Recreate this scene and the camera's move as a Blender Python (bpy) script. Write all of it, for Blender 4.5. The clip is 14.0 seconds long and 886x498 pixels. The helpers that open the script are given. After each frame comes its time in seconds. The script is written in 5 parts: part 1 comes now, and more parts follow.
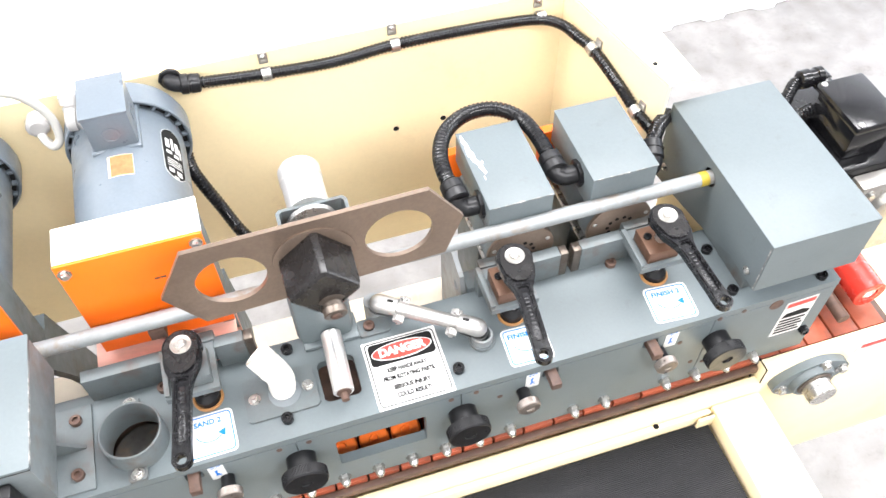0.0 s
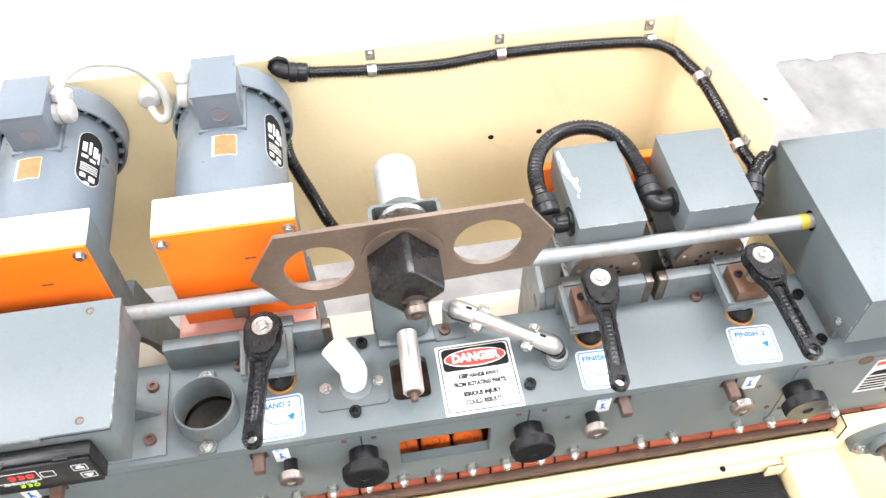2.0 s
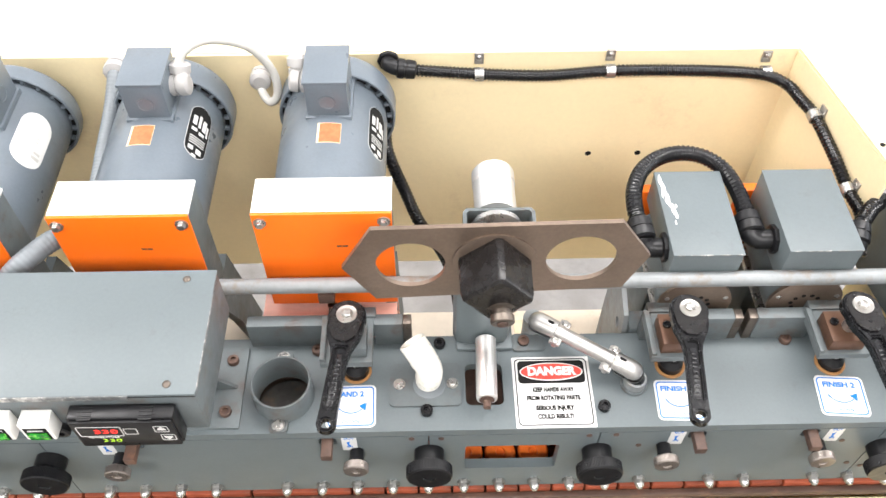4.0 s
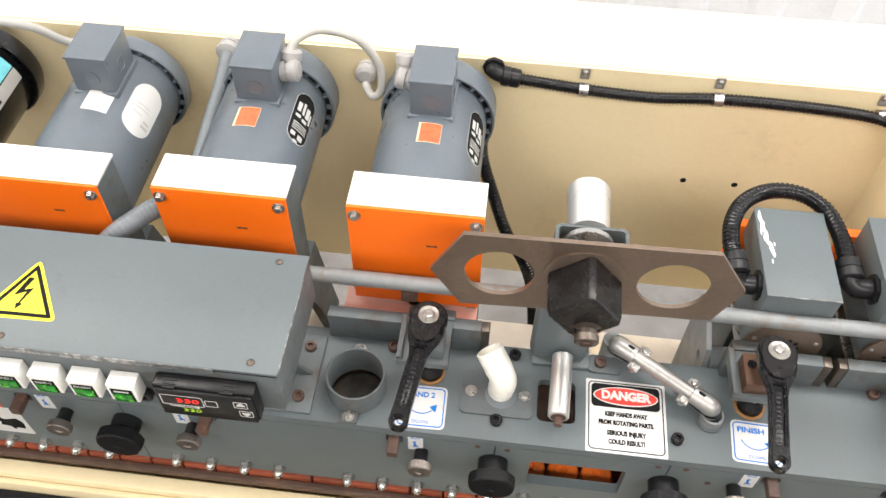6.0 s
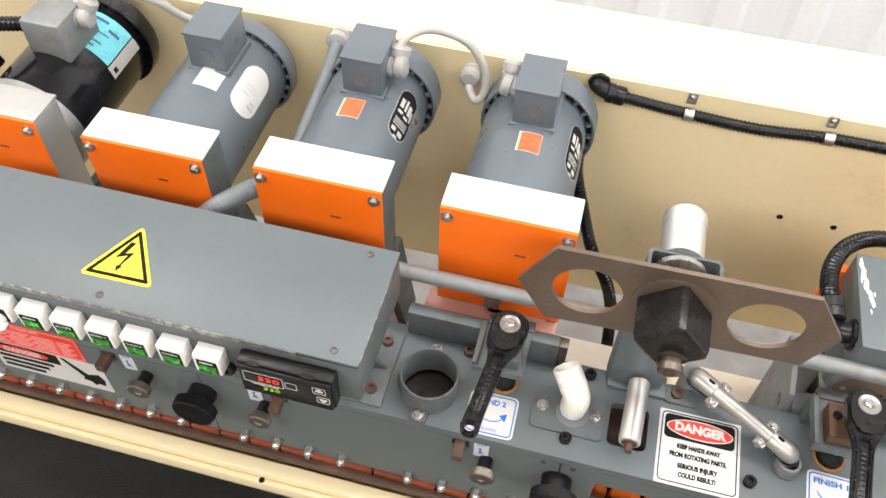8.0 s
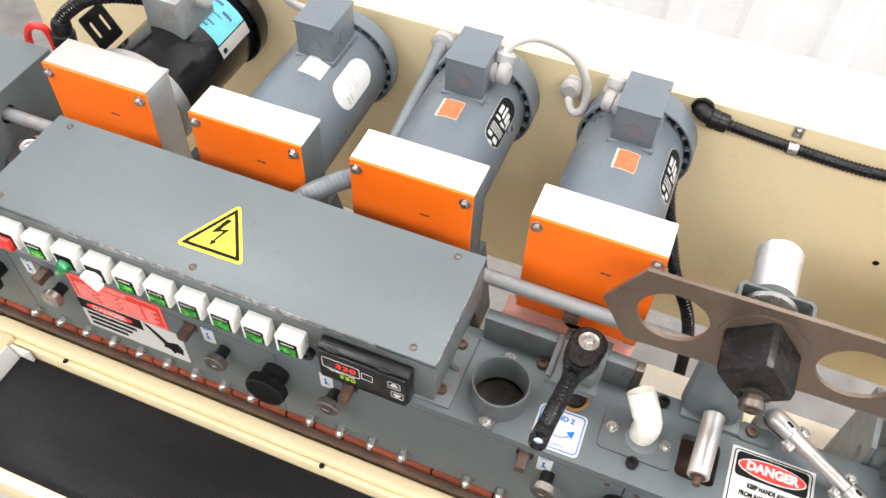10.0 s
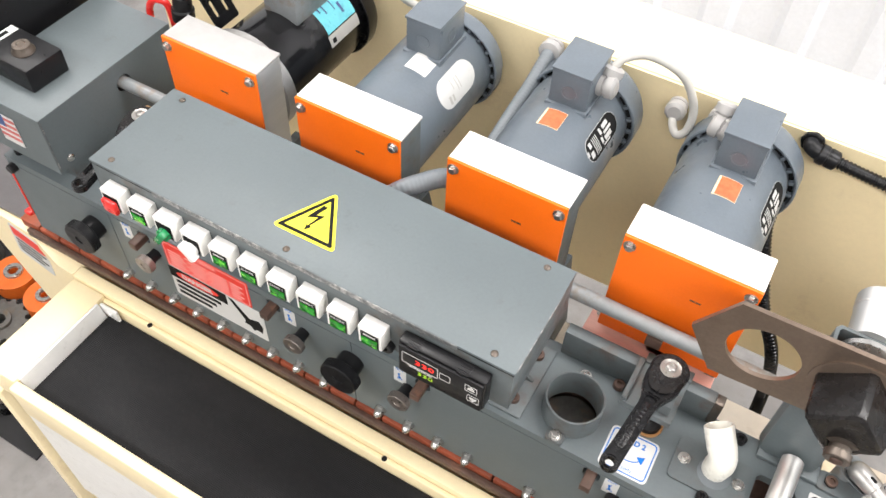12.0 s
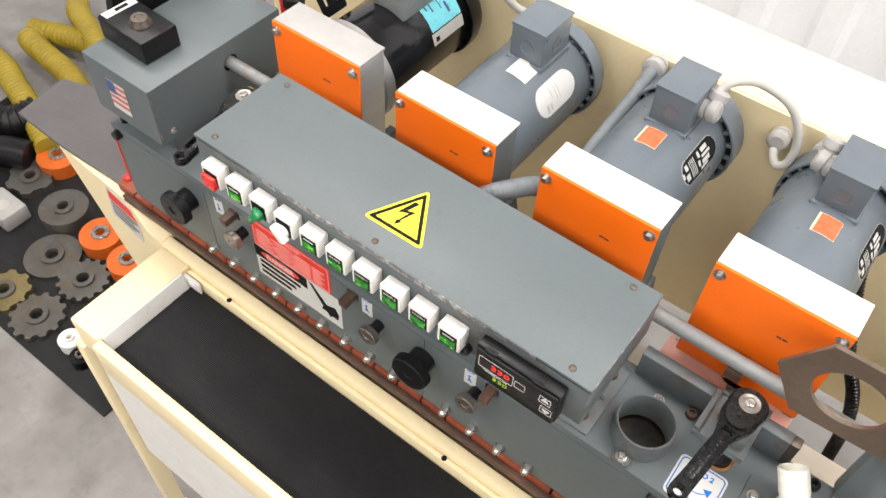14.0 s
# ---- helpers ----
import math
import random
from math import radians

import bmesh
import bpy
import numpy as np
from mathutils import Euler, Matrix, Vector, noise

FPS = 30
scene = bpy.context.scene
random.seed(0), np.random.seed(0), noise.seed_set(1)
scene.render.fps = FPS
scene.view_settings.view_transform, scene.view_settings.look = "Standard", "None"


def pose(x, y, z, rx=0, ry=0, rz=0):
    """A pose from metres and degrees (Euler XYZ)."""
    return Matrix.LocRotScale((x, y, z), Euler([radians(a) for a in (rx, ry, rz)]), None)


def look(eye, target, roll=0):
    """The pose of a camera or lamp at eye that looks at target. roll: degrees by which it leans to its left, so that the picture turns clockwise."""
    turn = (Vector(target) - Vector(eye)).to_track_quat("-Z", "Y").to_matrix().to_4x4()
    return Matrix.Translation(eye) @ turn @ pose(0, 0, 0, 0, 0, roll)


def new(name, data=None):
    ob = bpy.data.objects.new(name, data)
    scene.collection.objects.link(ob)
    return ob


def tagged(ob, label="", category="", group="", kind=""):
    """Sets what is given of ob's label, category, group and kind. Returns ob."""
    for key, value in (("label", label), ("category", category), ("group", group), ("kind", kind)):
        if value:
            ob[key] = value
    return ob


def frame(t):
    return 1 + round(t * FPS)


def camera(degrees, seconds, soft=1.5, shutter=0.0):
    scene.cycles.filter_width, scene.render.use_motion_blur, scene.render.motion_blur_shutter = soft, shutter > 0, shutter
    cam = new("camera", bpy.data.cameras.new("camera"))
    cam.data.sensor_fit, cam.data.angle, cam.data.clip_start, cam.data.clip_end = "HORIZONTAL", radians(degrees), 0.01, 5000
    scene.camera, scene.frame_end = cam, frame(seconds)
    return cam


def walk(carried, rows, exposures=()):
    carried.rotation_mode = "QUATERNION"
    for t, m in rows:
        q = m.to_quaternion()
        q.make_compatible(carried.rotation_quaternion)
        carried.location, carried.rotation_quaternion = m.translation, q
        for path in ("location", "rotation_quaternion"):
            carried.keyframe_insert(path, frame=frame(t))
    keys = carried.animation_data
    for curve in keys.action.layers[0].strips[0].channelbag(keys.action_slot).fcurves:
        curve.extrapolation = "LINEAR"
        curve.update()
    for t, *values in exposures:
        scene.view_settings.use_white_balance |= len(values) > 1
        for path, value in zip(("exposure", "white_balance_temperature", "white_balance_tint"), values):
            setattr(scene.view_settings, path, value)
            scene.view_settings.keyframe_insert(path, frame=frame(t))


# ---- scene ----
cam = camera(56.05, 14.0)
ROWS = [
    (0, -0.0888, -0.4177, 0.8435, 37.12, 0.88, -17.38),
    (0.5, -0.093, -0.4159, 0.8432, 37.28, 0.84, -15.3),
    (1, -0.0979, -0.4148, 0.8433, 37.46, 0.77, -13.28),
    (1.5, -0.103, -0.4133, 0.8434, 37.62, 0.68, -11.24),
    (2, -0.1088, -0.4119, 0.8434, 37.77, 0.52, -9.3),
    (2.5, -0.1154, -0.4112, 0.8437, 37.93, 0.4, -7.32),
    (3, -0.1219, -0.4106, 0.8432, 38, 0.26, -5.33),
    (5.5, -0.1566, -0.4087, 0.8407, 38.55, -0.56, 4.79),
    (6, -0.1635, -0.4083, 0.8413, 38.56, -0.71, 6.61),
    (6.5, -0.1706, -0.4073, 0.8417, 38.52, -0.86, 8.57),
    (7, -0.1774, -0.4079, 0.8424, 38.54, -1.02, 10.57),
    (7.5, -0.1836, -0.4089, 0.8421, 38.61, -1.16, 12.45),
    (8, -0.1893, -0.4102, 0.8421, 38.65, -1.27, 14.49),
    (10.5, -0.2164, -0.4195, 0.8412, 38.82, -1.76, 24.09),
    (11, -0.2215, -0.421, 0.8414, 38.79, -1.82, 26.13),
    (11.5, -0.2267, -0.4228, 0.8413, 38.75, -1.87, 28.02),
    (12, -0.2317, -0.4251, 0.8406, 38.75, -1.92, 29.97),
    (12.5, -0.2367, -0.4272, 0.8406, 38.72, -2, 31.86),
    (13, -0.2418, -0.4296, 0.8404, 38.67, -2.08, 33.78),
    (13.5, -0.2466, -0.4327, 0.8406, 38.63, -2.15, 35.58),
    (14, -0.2513, -0.4366, 0.8423, 38.57, -2.21, 37.46),
]
EXPOSURE = [(0.0, 1.13, 6250, 12), (1.5, 1.04, 6280, 12), (3.0, 0.88, 6350, 12), (4.3, 0.54, 6500, 12), (5.5, 0.21, 6680, 12), (7.5, 0.04, 6720, 12), (10.5, 0.27, 6500, 12), (12.5, 0.18, 6550, 12), (14.0, 0.06, 6700, 12)]
walk(cam, [(t, pose(x, y, z, rx, ry, rz)) for t, x, y, z, rx, ry, rz in ROWS], EXPOSURE)

# ---- light: invented overhead and side area lamps inside a closed workshop ----
world = bpy.data.worlds.new("world")
scene.world = world
world.use_nodes = True
sky = world.node_tree.nodes.new("ShaderNodeTexSky")
sky.sky_type, sky.sun_disc, sky.sun_elevation, sky.sun_rotation = "NISHITA", False, radians(45), radians(90)
world.node_tree.links.new(sky.outputs[0], world.node_tree.nodes["Background"].inputs[0])
world.node_tree.nodes["Background"].inputs[1].default_value = 0.1


def area_lamp(name, m, sx, sy, watts, colour):
    lamp = bpy.data.lights.new(name, "AREA")
    lamp.shape, lamp.size, lamp.size_y, lamp.energy, lamp.color = "RECTANGLE", sx, sy, watts, colour
    ob = new(name, lamp)
    ob.matrix_basis = m
    return ob


# Invented overhead lamps; they give the room its main light.
for lx, ly, watts in ((-1.9, -1.7, 62), (-1.9, 0.5, 45), (0.9, -1.7, 62), (0.9, 0.5, 45)):
    area_lamp("added_overhead_light", pose(lx, ly, 2.12), 2.2, 0.5, watts, (1.0, 0.98, 0.95))
# Added side lamp standing in for daylight from an unseen door.
area_lamp("added_side_light", look((3.9, 0.6, 0.7), (0.0, 0.2, -0.2)), 2.6, 2.6, 60, (0.94, 0.97, 1.0))


# ---- materials ----
def material(name, colour, rough=0.5, metal=0.0, vary=0.12, scale=6.0, grain=90.0, bump=0.08, dirt=None, dirt_amount=0.0, dirt_scale=9.0,
             emit=0.0, coat=0.0, rough_vary=0.09, gloss=0.5, stretch=None, by_object=0.0, trans=0.0, speck=0.0):
    """A surface with tone drift at two scales, fine relief and, if asked, stains of a second colour."""
    m = bpy.data.materials.new(name)
    m.use_nodes = True
    t = m.node_tree
    b = t.nodes["Principled BSDF"]
    co = t.nodes.new("ShaderNodeTexCoord")
    src = co.outputs["Object"]
    if stretch:
        mp = t.nodes.new("ShaderNodeMapping")
        mp.inputs["Scale"].default_value = stretch
        t.links.new(src, mp.inputs[0])
        src = mp.outputs[0]

    def noise_tex(sc, detail=4.0, rough_=0.6):
        n = t.nodes.new("ShaderNodeTexNoise")
        n.inputs["Scale"].default_value, n.inputs["Detail"].default_value, n.inputs["Roughness"].default_value = sc, detail, rough_
        t.links.new(src, n.inputs["Vector"])
        return n.outputs[0]

    def ramp(value, lo, hi, a=0.0, c=1.0):
        r = t.nodes.new("ShaderNodeMapRange")
        for k, v in zip((1, 2, 3, 4), (lo, hi, a, c)):
            r.inputs[k].default_value = v
        t.links.new(value, r.inputs[0])
        return r.outputs[0]

    def times(p, q):
        n = t.nodes.new("ShaderNodeMath")
        n.operation = "MULTIPLY"
        t.links.new(p, n.inputs[0])
        t.links.new(q, n.inputs[1])
        return n.outputs[0]

    big, small = noise_tex(scale), noise_tex(grain, 3.0)
    tone = times(ramp(big, 0.3, 0.7, 1 - vary, 1 + vary), ramp(small, 0.3, 0.7, 1 - vary * 0.5, 1 + vary * 0.5))
    if by_object:
        info = t.nodes.new("ShaderNodeObjectInfo")
        tone = times(tone, ramp(info.outputs["Random"], 0.0, 1.0, 1 - by_object, 1 + by_object))
    mix = t.nodes.new("ShaderNodeVectorMath")
    mix.operation = "SCALE"
    mix.inputs[0].default_value = colour
    t.links.new(tone, mix.inputs["Scale"])
    out = mix.outputs[0]

    def blend(out, mask, col):
        d = t.nodes.new("ShaderNodeMix")
        d.data_type = "RGBA"
        t.links.new(mask, d.inputs[0])
        t.links.new(out, d.inputs[6])
        d.inputs[7].default_value = (*col, 1)
        return d.outputs[2]

    if dirt:
        out = blend(out, ramp(noise_tex(dirt_scale, 8.0, 0.72), 0.62 - 0.25 * dirt_amount, 0.80 - 0.25 * dirt_amount, 0.0, 0.85), dirt)
    if speck:
        out = blend(out, ramp(noise_tex(170.0, 2.0), 0.70, 0.74, 0.0, speck), (0.75, 0.75, 0.72))
    t.links.new(out, b.inputs["Base Color"])
    t.links.new(ramp(noise_tex(scale * 5.0), 0.3, 0.7, max(rough - rough_vary, 0.03), min(rough + rough_vary, 1.0)), b.inputs["Roughness"])
    b.inputs["Metallic"].default_value = metal
    b.inputs["Specular IOR Level"].default_value = gloss
    b.inputs["Coat Weight"].default_value = coat
    b.inputs["Transmission Weight"].default_value = trans
    if bump:
        bu = t.nodes.new("ShaderNodeBump")
        bu.inputs["Strength"].default_value, bu.inputs["Distance"].default_value = bump, 0.002
        t.links.new(small, bu.inputs["Height"])
        t.links.new(bu.outputs[0], b.inputs["Normal"])
    if emit:
        t.links.new(out, b.inputs["Emission Color"])
        b.inputs["Emission Strength"].default_value = emit
    return m


GREY = material("grey_machine_paint", (0.112, 0.134, 0.141), 0.46, rough_vary=0.03, vary=0.07, scale=5, grain=260, bump=0.05, dirt=(0.092, 0.102, 0.103), dirt_amount=0.12, dirt_scale=32, speck=0.0)
GREY_WORN = material("worn_grey_paint", (0.106, 0.124, 0.129), 0.5, vary=0.1, scale=9, grain=240, bump=0.06, dirt=(0.085, 0.062, 0.045), dirt_amount=0.42, dirt_scale=30)
MOTOR = material("motor_grey_enamel", (0.126, 0.150, 0.174), 0.36, vary=0.08, scale=8, grain=300, bump=0.05, dirt=(0.105, 0.115, 0.12), dirt_amount=0.2)
CREAM = material("cream_enamel", (0.90, 0.76, 0.48), 0.42, vary=0.04, scale=3, grain=160, bump=0.04, dirt=(0.70, 0.55, 0.34), dirt_amount=0.15, dirt_scale=7)
ORANGE = material("orange_enamel", (0.95, 0.165, 0.007), 0.42, gloss=0.35, vary=0.05, scale=5, grain=300, bump=0.03, dirt=(0.72, 0.13, 0.02), dirt_amount=0.15)
WHITE = material("white_paint", (0.80, 0.79, 0.76), 0.4, vary=0.04, scale=12, bump=0.03, dirt=(0.58, 0.56, 0.52), dirt_amount=0.2, dirt_scale=40)
PLASTIC_W = material("white_plastic", (0.82, 0.81, 0.78), 0.35, vary=0.03, scale=20, bump=0.02)
AGED_WHITE = material("aged_white_paint", (0.76, 0.68, 0.58), 0.45, vary=0.06, scale=9, bump=0.04, dirt=(0.55, 0.46, 0.36), dirt_amount=0.25, dirt_scale=20)
PVC = material("white_pvc", (0.84, 0.82, 0.74), 0.3, vary=0.03, scale=20, bump=0.03)
BLACK = material("black_plastic", (0.009, 0.009, 0.010), 0.36, gloss=0.3, vary=0.15, scale=15, bump=0.06)
BLACK_GLOSS = material("black_gloss_enamel", (0.007, 0.007, 0.008), 0.16, gloss=0.4, vary=0.15, scale=9, bump=0.02, dirt=(0.05, 0.05, 0.05), dirt_amount=0.1)
BLACK_OXIDE = material("black_oxide_steel", (0.005, 0.005, 0.006), 0.24, 0.0, gloss=0.35, vary=0.2, scale=30, bump=0.05)
HOSE = material("black_conduit", (0.008, 0.008, 0.009), 0.2, gloss=0.4, vary=0.2, scale=30, bump=0.02)
STEEL = material("machined_steel", (0.46, 0.45, 0.43), 0.30, 0.9, vary=0.08, scale=25, grain=300, bump=0.05, dirt=(0.25, 0.22, 0.18), dirt_amount=0.15, dirt_scale=30)
ALU = material("brushed_aluminium", (0.74, 0.73, 0.71), 0.42, 0.85, vary=0.06, scale=12, grain=200, bump=0.06, stretch=(1, 0.08, 1))
ALU_DULL = material("dull_cast_aluminium", (0.42, 0.41, 0.395), 0.42, 0.85, vary=0.1, scale=30, grain=240, bump=0.08, dirt=(0.28, 0.26, 0.23), dirt_amount=0.3, dirt_scale=60)
GALV = material("galvanised_tube", (0.23, 0.245, 0.25), 0.45, 0.15, vary=0.12, scale=14, grain=120, bump=0.06, dirt=(0.20, 0.135, 0.09), dirt_amount=0.46, dirt_scale=26)
FADED_RED = material("faded_red_print", (0.52, 0.13, 0.12), 0.55, vary=0.15, scale=120, bump=0.0)
FADED_BLUE = material("faded_blue_print", (0.06, 0.10, 0.24), 0.55, vary=0.15, scale=120, bump=0.0)
GALV_BRIGHT = material("zinc_plated_clip", (0.36, 0.345, 0.32), 0.34, 0.75, vary=0.1, scale=40, bump=0.04, dirt=(0.25, 0.2, 0.16), dirt_amount=0.2, dirt_scale=60)
NICKEL = material("stained_nickel_plate", (0.33, 0.29, 0.265), 0.34, 0.85, vary=0.12, scale=40, grain=300, bump=0.06, dirt=(0.14, 0.10, 0.075), dirt_amount=0.3, dirt_scale=70)
BRONZE = material("browned_steel_plate", (0.21, 0.158, 0.122), 0.42, 0.7, vary=0.14, scale=9, grain=260, bump=0.06, dirt=(0.16, 0.11, 0.08), dirt_amount=0.3, dirt_scale=14)
RUST = material("rusty_steel", (0.105, 0.062, 0.046), 0.62, 0.25, vary=0.25, scale=25, bump=0.15, dirt=(0.06, 0.04, 0.035), dirt_amount=0.5, dirt_scale=40)
COPPER = material("copper_brown_block", (0.15, 0.078, 0.048), 0.45, 0.5, vary=0.2, scale=25, bump=0.1, dirt=(0.12, 0.07, 0.05), dirt_amount=0.4, dirt_scale=40)
CUP = material("worn_black_moulding", (0.011, 0.010, 0.010), 0.27, gloss=0.35, rough_vary=0.04, vary=0.12, scale=14, grain=120, bump=0.008, dirt=(0.022, 0.020, 0.019), dirt_amount=0.1, dirt_scale=14)
DARK_STEEL = material("browned_knurled_steel", (0.15, 0.125, 0.105), 0.42, 0.8, vary=0.15, scale=40, grain=500, bump=0.15, dirt=(0.10, 0.07, 0.05), dirt_amount=0.3, dirt_scale=60)
PINK = material("brushed_copper_sheet", (0.86, 0.47, 0.38), 0.42, 0.1, vary=0.12, scale=10, grain=220, bump=0.06, stretch=(0.3, 1, 1), dirt=(0.85, 0.62, 0.55), dirt_amount=0.3)
PAD = material("orange_brown_chain_pad", (0.27, 0.058, 0.024), 0.55, vary=0.2, scale=20, bump=0.12, dirt=(0.12, 0.05, 0.03), dirt_amount=0.4, dirt_scale=30, by_object=0.25)
WEAR_STRIP = material("oiled_brown_strip", (0.085, 0.048, 0.035), 0.5, vary=0.25, scale=20, bump=0.15, dirt=(0.2, 0.09, 0.05), dirt_amount=0.3, dirt_scale=40)
ROLLER_RED = material("red_urethane", (0.55, 0.035, 0.022), 0.25, vary=0.06, scale=15, bump=0.02)
ROLLER_ORANGE = material("orange_urethane", (0.62, 0.125, 0.016), 0.4, vary=0.12, scale=15, bump=0.03)
MAT = material("black_ribbed_rubber", (0.0095, 0.0095, 0.0105), 0.66, gloss=0.35, vary=0.25, scale=7, grain=120, bump=0.1, dirt=(0.018, 0.018, 0.020), dirt_amount=0.15, dirt_scale=6, stretch=(0.3, 1, 1))
CONCRETE = material("stained_concrete", (0.285, 0.272, 0.262), 0.55, vary=0.24, scale=3.0, grain=36, bump=0.2, dirt=(0.185, 0.172, 0.162), dirt_amount=0.6, dirt_scale=9.0)
WALL = material("white_wall_paint", (0.78, 0.78, 0.77), 0.7, vary=0.03, scale=1.5, bump=0.05)
SHEET = material("white_corrugated_sheet", (0.84, 0.86, 0.90), 0.45, vary=0.05, scale=3, bump=0.04)
YELLOW = material("yellow_label", (0.86, 0.78, 0.035), 0.4, vary=0.03, bump=0.02)
INK = material("black_ink", (0.010, 0.010, 0.010), 0.7, gloss=0.15, vary=0.05, bump=0.0)
RED_INK = material("red_label", (0.78, 0.045, 0.03), 0.45, vary=0.04, bump=0.02)
BLUE_INK = material("blue_ink", (0.01, 0.16, 0.55), 0.6, gloss=0.2, vary=0.04, bump=0.0)
LABEL = material("white_label", (0.62, 0.62, 0.605), 0.42, vary=0.03, scale=20, bump=0.02, dirt=(0.50, 0.49, 0.46), dirt_amount=0.1, dirt_scale=50)
LABEL_OLD = material("browned_paper_label", (0.74, 0.62, 0.42), 0.6, vary=0.1, scale=60, bump=0.04)
LABEL_ORANGE = material("faded_orange_print", (0.64, 0.14, 0.055), 0.6, vary=0.2, scale=120, bump=0.04)
CYAN = material("cyan_label", (0.16, 0.60, 0.68), 0.35, vary=0.08, scale=50, bump=0.02, dirt=(0.05, 0.3, 0.35), dirt_amount=0.3, dirt_scale=90)
# The second colour paints small bright highlights into the lit lens.
GREEN_LENS = material("green_lens", (0.005, 0.14, 0.010), 0.12, vary=0.6, scale=160, bump=0.0, dirt=(0.22, 0.85, 0.06), dirt_amount=0.36, dirt_scale=120, emit=0.5)
GREEN = material("green_plastic", (0.01, 0.22, 0.07), 0.25, vary=0.05, bump=0.0)
RED_PLASTIC = material("red_plastic", (0.75, 0.03, 0.025), 0.3, vary=0.05, bump=0.0)
DIGIT_RED = material("red_display_digits", (1.0, 0.03, 0.02), 0.5, vary=0.0, bump=0.0, emit=0.7)
DIGIT_GREEN = material("green_display_digits", (0.35, 0.62, 0.02), 0.5, vary=0.0, bump=0.0, emit=0.1)
PINK_INK = material("pale_pink_print", (0.85, 0.45, 0.42), 0.5, vary=0.1, scale=80, bump=0.0)
GREY_PVC = material("grey_pvc_fitting", (0.38, 0.37, 0.36), 0.4, vary=0.06, scale=20, bump=0.04)
GREY_CABLE = material("grey_cable_sheath", (0.46, 0.45, 0.42), 0.45, vary=0.05, scale=20, bump=0.03)
GREY_FLEX = material("grey_flexible_conduit", (0.165, 0.185, 0.200), 0.42, vary=0.08, scale=20, bump=0.03)
YELLOW_HOSE = material("yellow_suction_hose", (0.33, 0.24, 0.018), 0.5, vary=0.12, scale=8, bump=0.05, dirt=(0.25, 0.17, 0.02), dirt_amount=0.3)
TABLE_GREY = material("bare_steel_table", (0.115, 0.108, 0.110), 0.5, 0.2, vary=0.1, scale=8, grain=120, bump=0.06)
# Dark base stands for shade deep in the port; the brown spots are tint.
PORT_SHADE = material("shaded_port_inside", (0.045, 0.042, 0.038), 0.8, vary=0.3, scale=40, bump=0.2, dirt=(0.10, 0.06, 0.035), dirt_amount=0.35, dirt_scale=30)
BRASS = material("brown_fibre_ring", (0.34, 0.17, 0.06), 0.5, 0.2, vary=0.2, scale=30, bump=0.08)
WOOD = material("raw_timber", (0.42, 0.26, 0.13), 0.6, vary=0.15, scale=10, bump=0.1, stretch=(1, 1, 0.1))

GREY_CUT = material("tool_steel", (0.15, 0.142, 0.13), 0.42, 0.7, vary=0.15, scale=20, bump=0.08, dirt=(0.20, 0.13, 0.07), dirt_amount=0.35, dirt_scale=25)
BRASS_CUT = material("brassy_tool_steel", (0.24, 0.19, 0.085), 0.45, 0.6, vary=0.15, scale=20, bump=0.08)
CHIPPED = material("chipped_paint_edge", (0.11, 0.115, 0.115), 0.5, vary=0.3, scale=60, bump=0.4, dirt=(0.50, 0.48, 0.45), dirt_amount=0.55, dirt_scale=110)


# ---- building tools ----
def part(name, bm, mat, parent=None, label="", sharp=32.0, kind=""):
    """Links a bmesh, built in world coordinates, as one mesh object under a thing or a part."""
    me = bpy.data.meshes.new(name)
    bmesh.ops.recalc_face_normals(bm, faces=bm.faces)
    bm.to_mesh(me)
    bm.free()
    me.materials.append(mat)
    me.shade_smooth()
    me.set_sharp_from_angle(angle=radians(sharp))
    ob = new(name, me)
    if parent:
        ob.parent = parent
        if parent.type == "EMPTY":
            ob.matrix_parent_inverse = parent.matrix_basis.inverted()
    return tagged(ob, label, kind=kind)


def thing(name, base, label, category, group="", kind=""):
    ob = new(name)
    ob.empty_display_size = 0.02
    ob.matrix_basis = Matrix.Translation(base)
    return tagged(ob, label, category, group, kind)


def box(x0, x1, y0, y1, z0, z1, bev=0.0, bm=None):
    out = bmesh.new()
    bmesh.ops.create_cube(out, size=1.0, matrix=Matrix.LocRotScale(((x0 + x1) / 2, (y0 + y1) / 2, (z0 + z1) / 2), None, (x1 - x0, y1 - y0, z1 - z0)))
    if bev:
        bmesh.ops.bevel(out, geom=out.edges[:], offset=bev, segments=2, affect="EDGES", profile=0.5)
    return add(bm, out)


def add(bm, other):
    if bm is None:
        return other
    me = bpy.data.meshes.new("joined")
    other.to_mesh(me)
    other.free()
    bm.from_mesh(me)
    bpy.data.meshes.remove(me)
    return bm


def turned(bm, m):
    bmesh.ops.transform(bm, matrix=m, verts=bm.verts)
    return bm


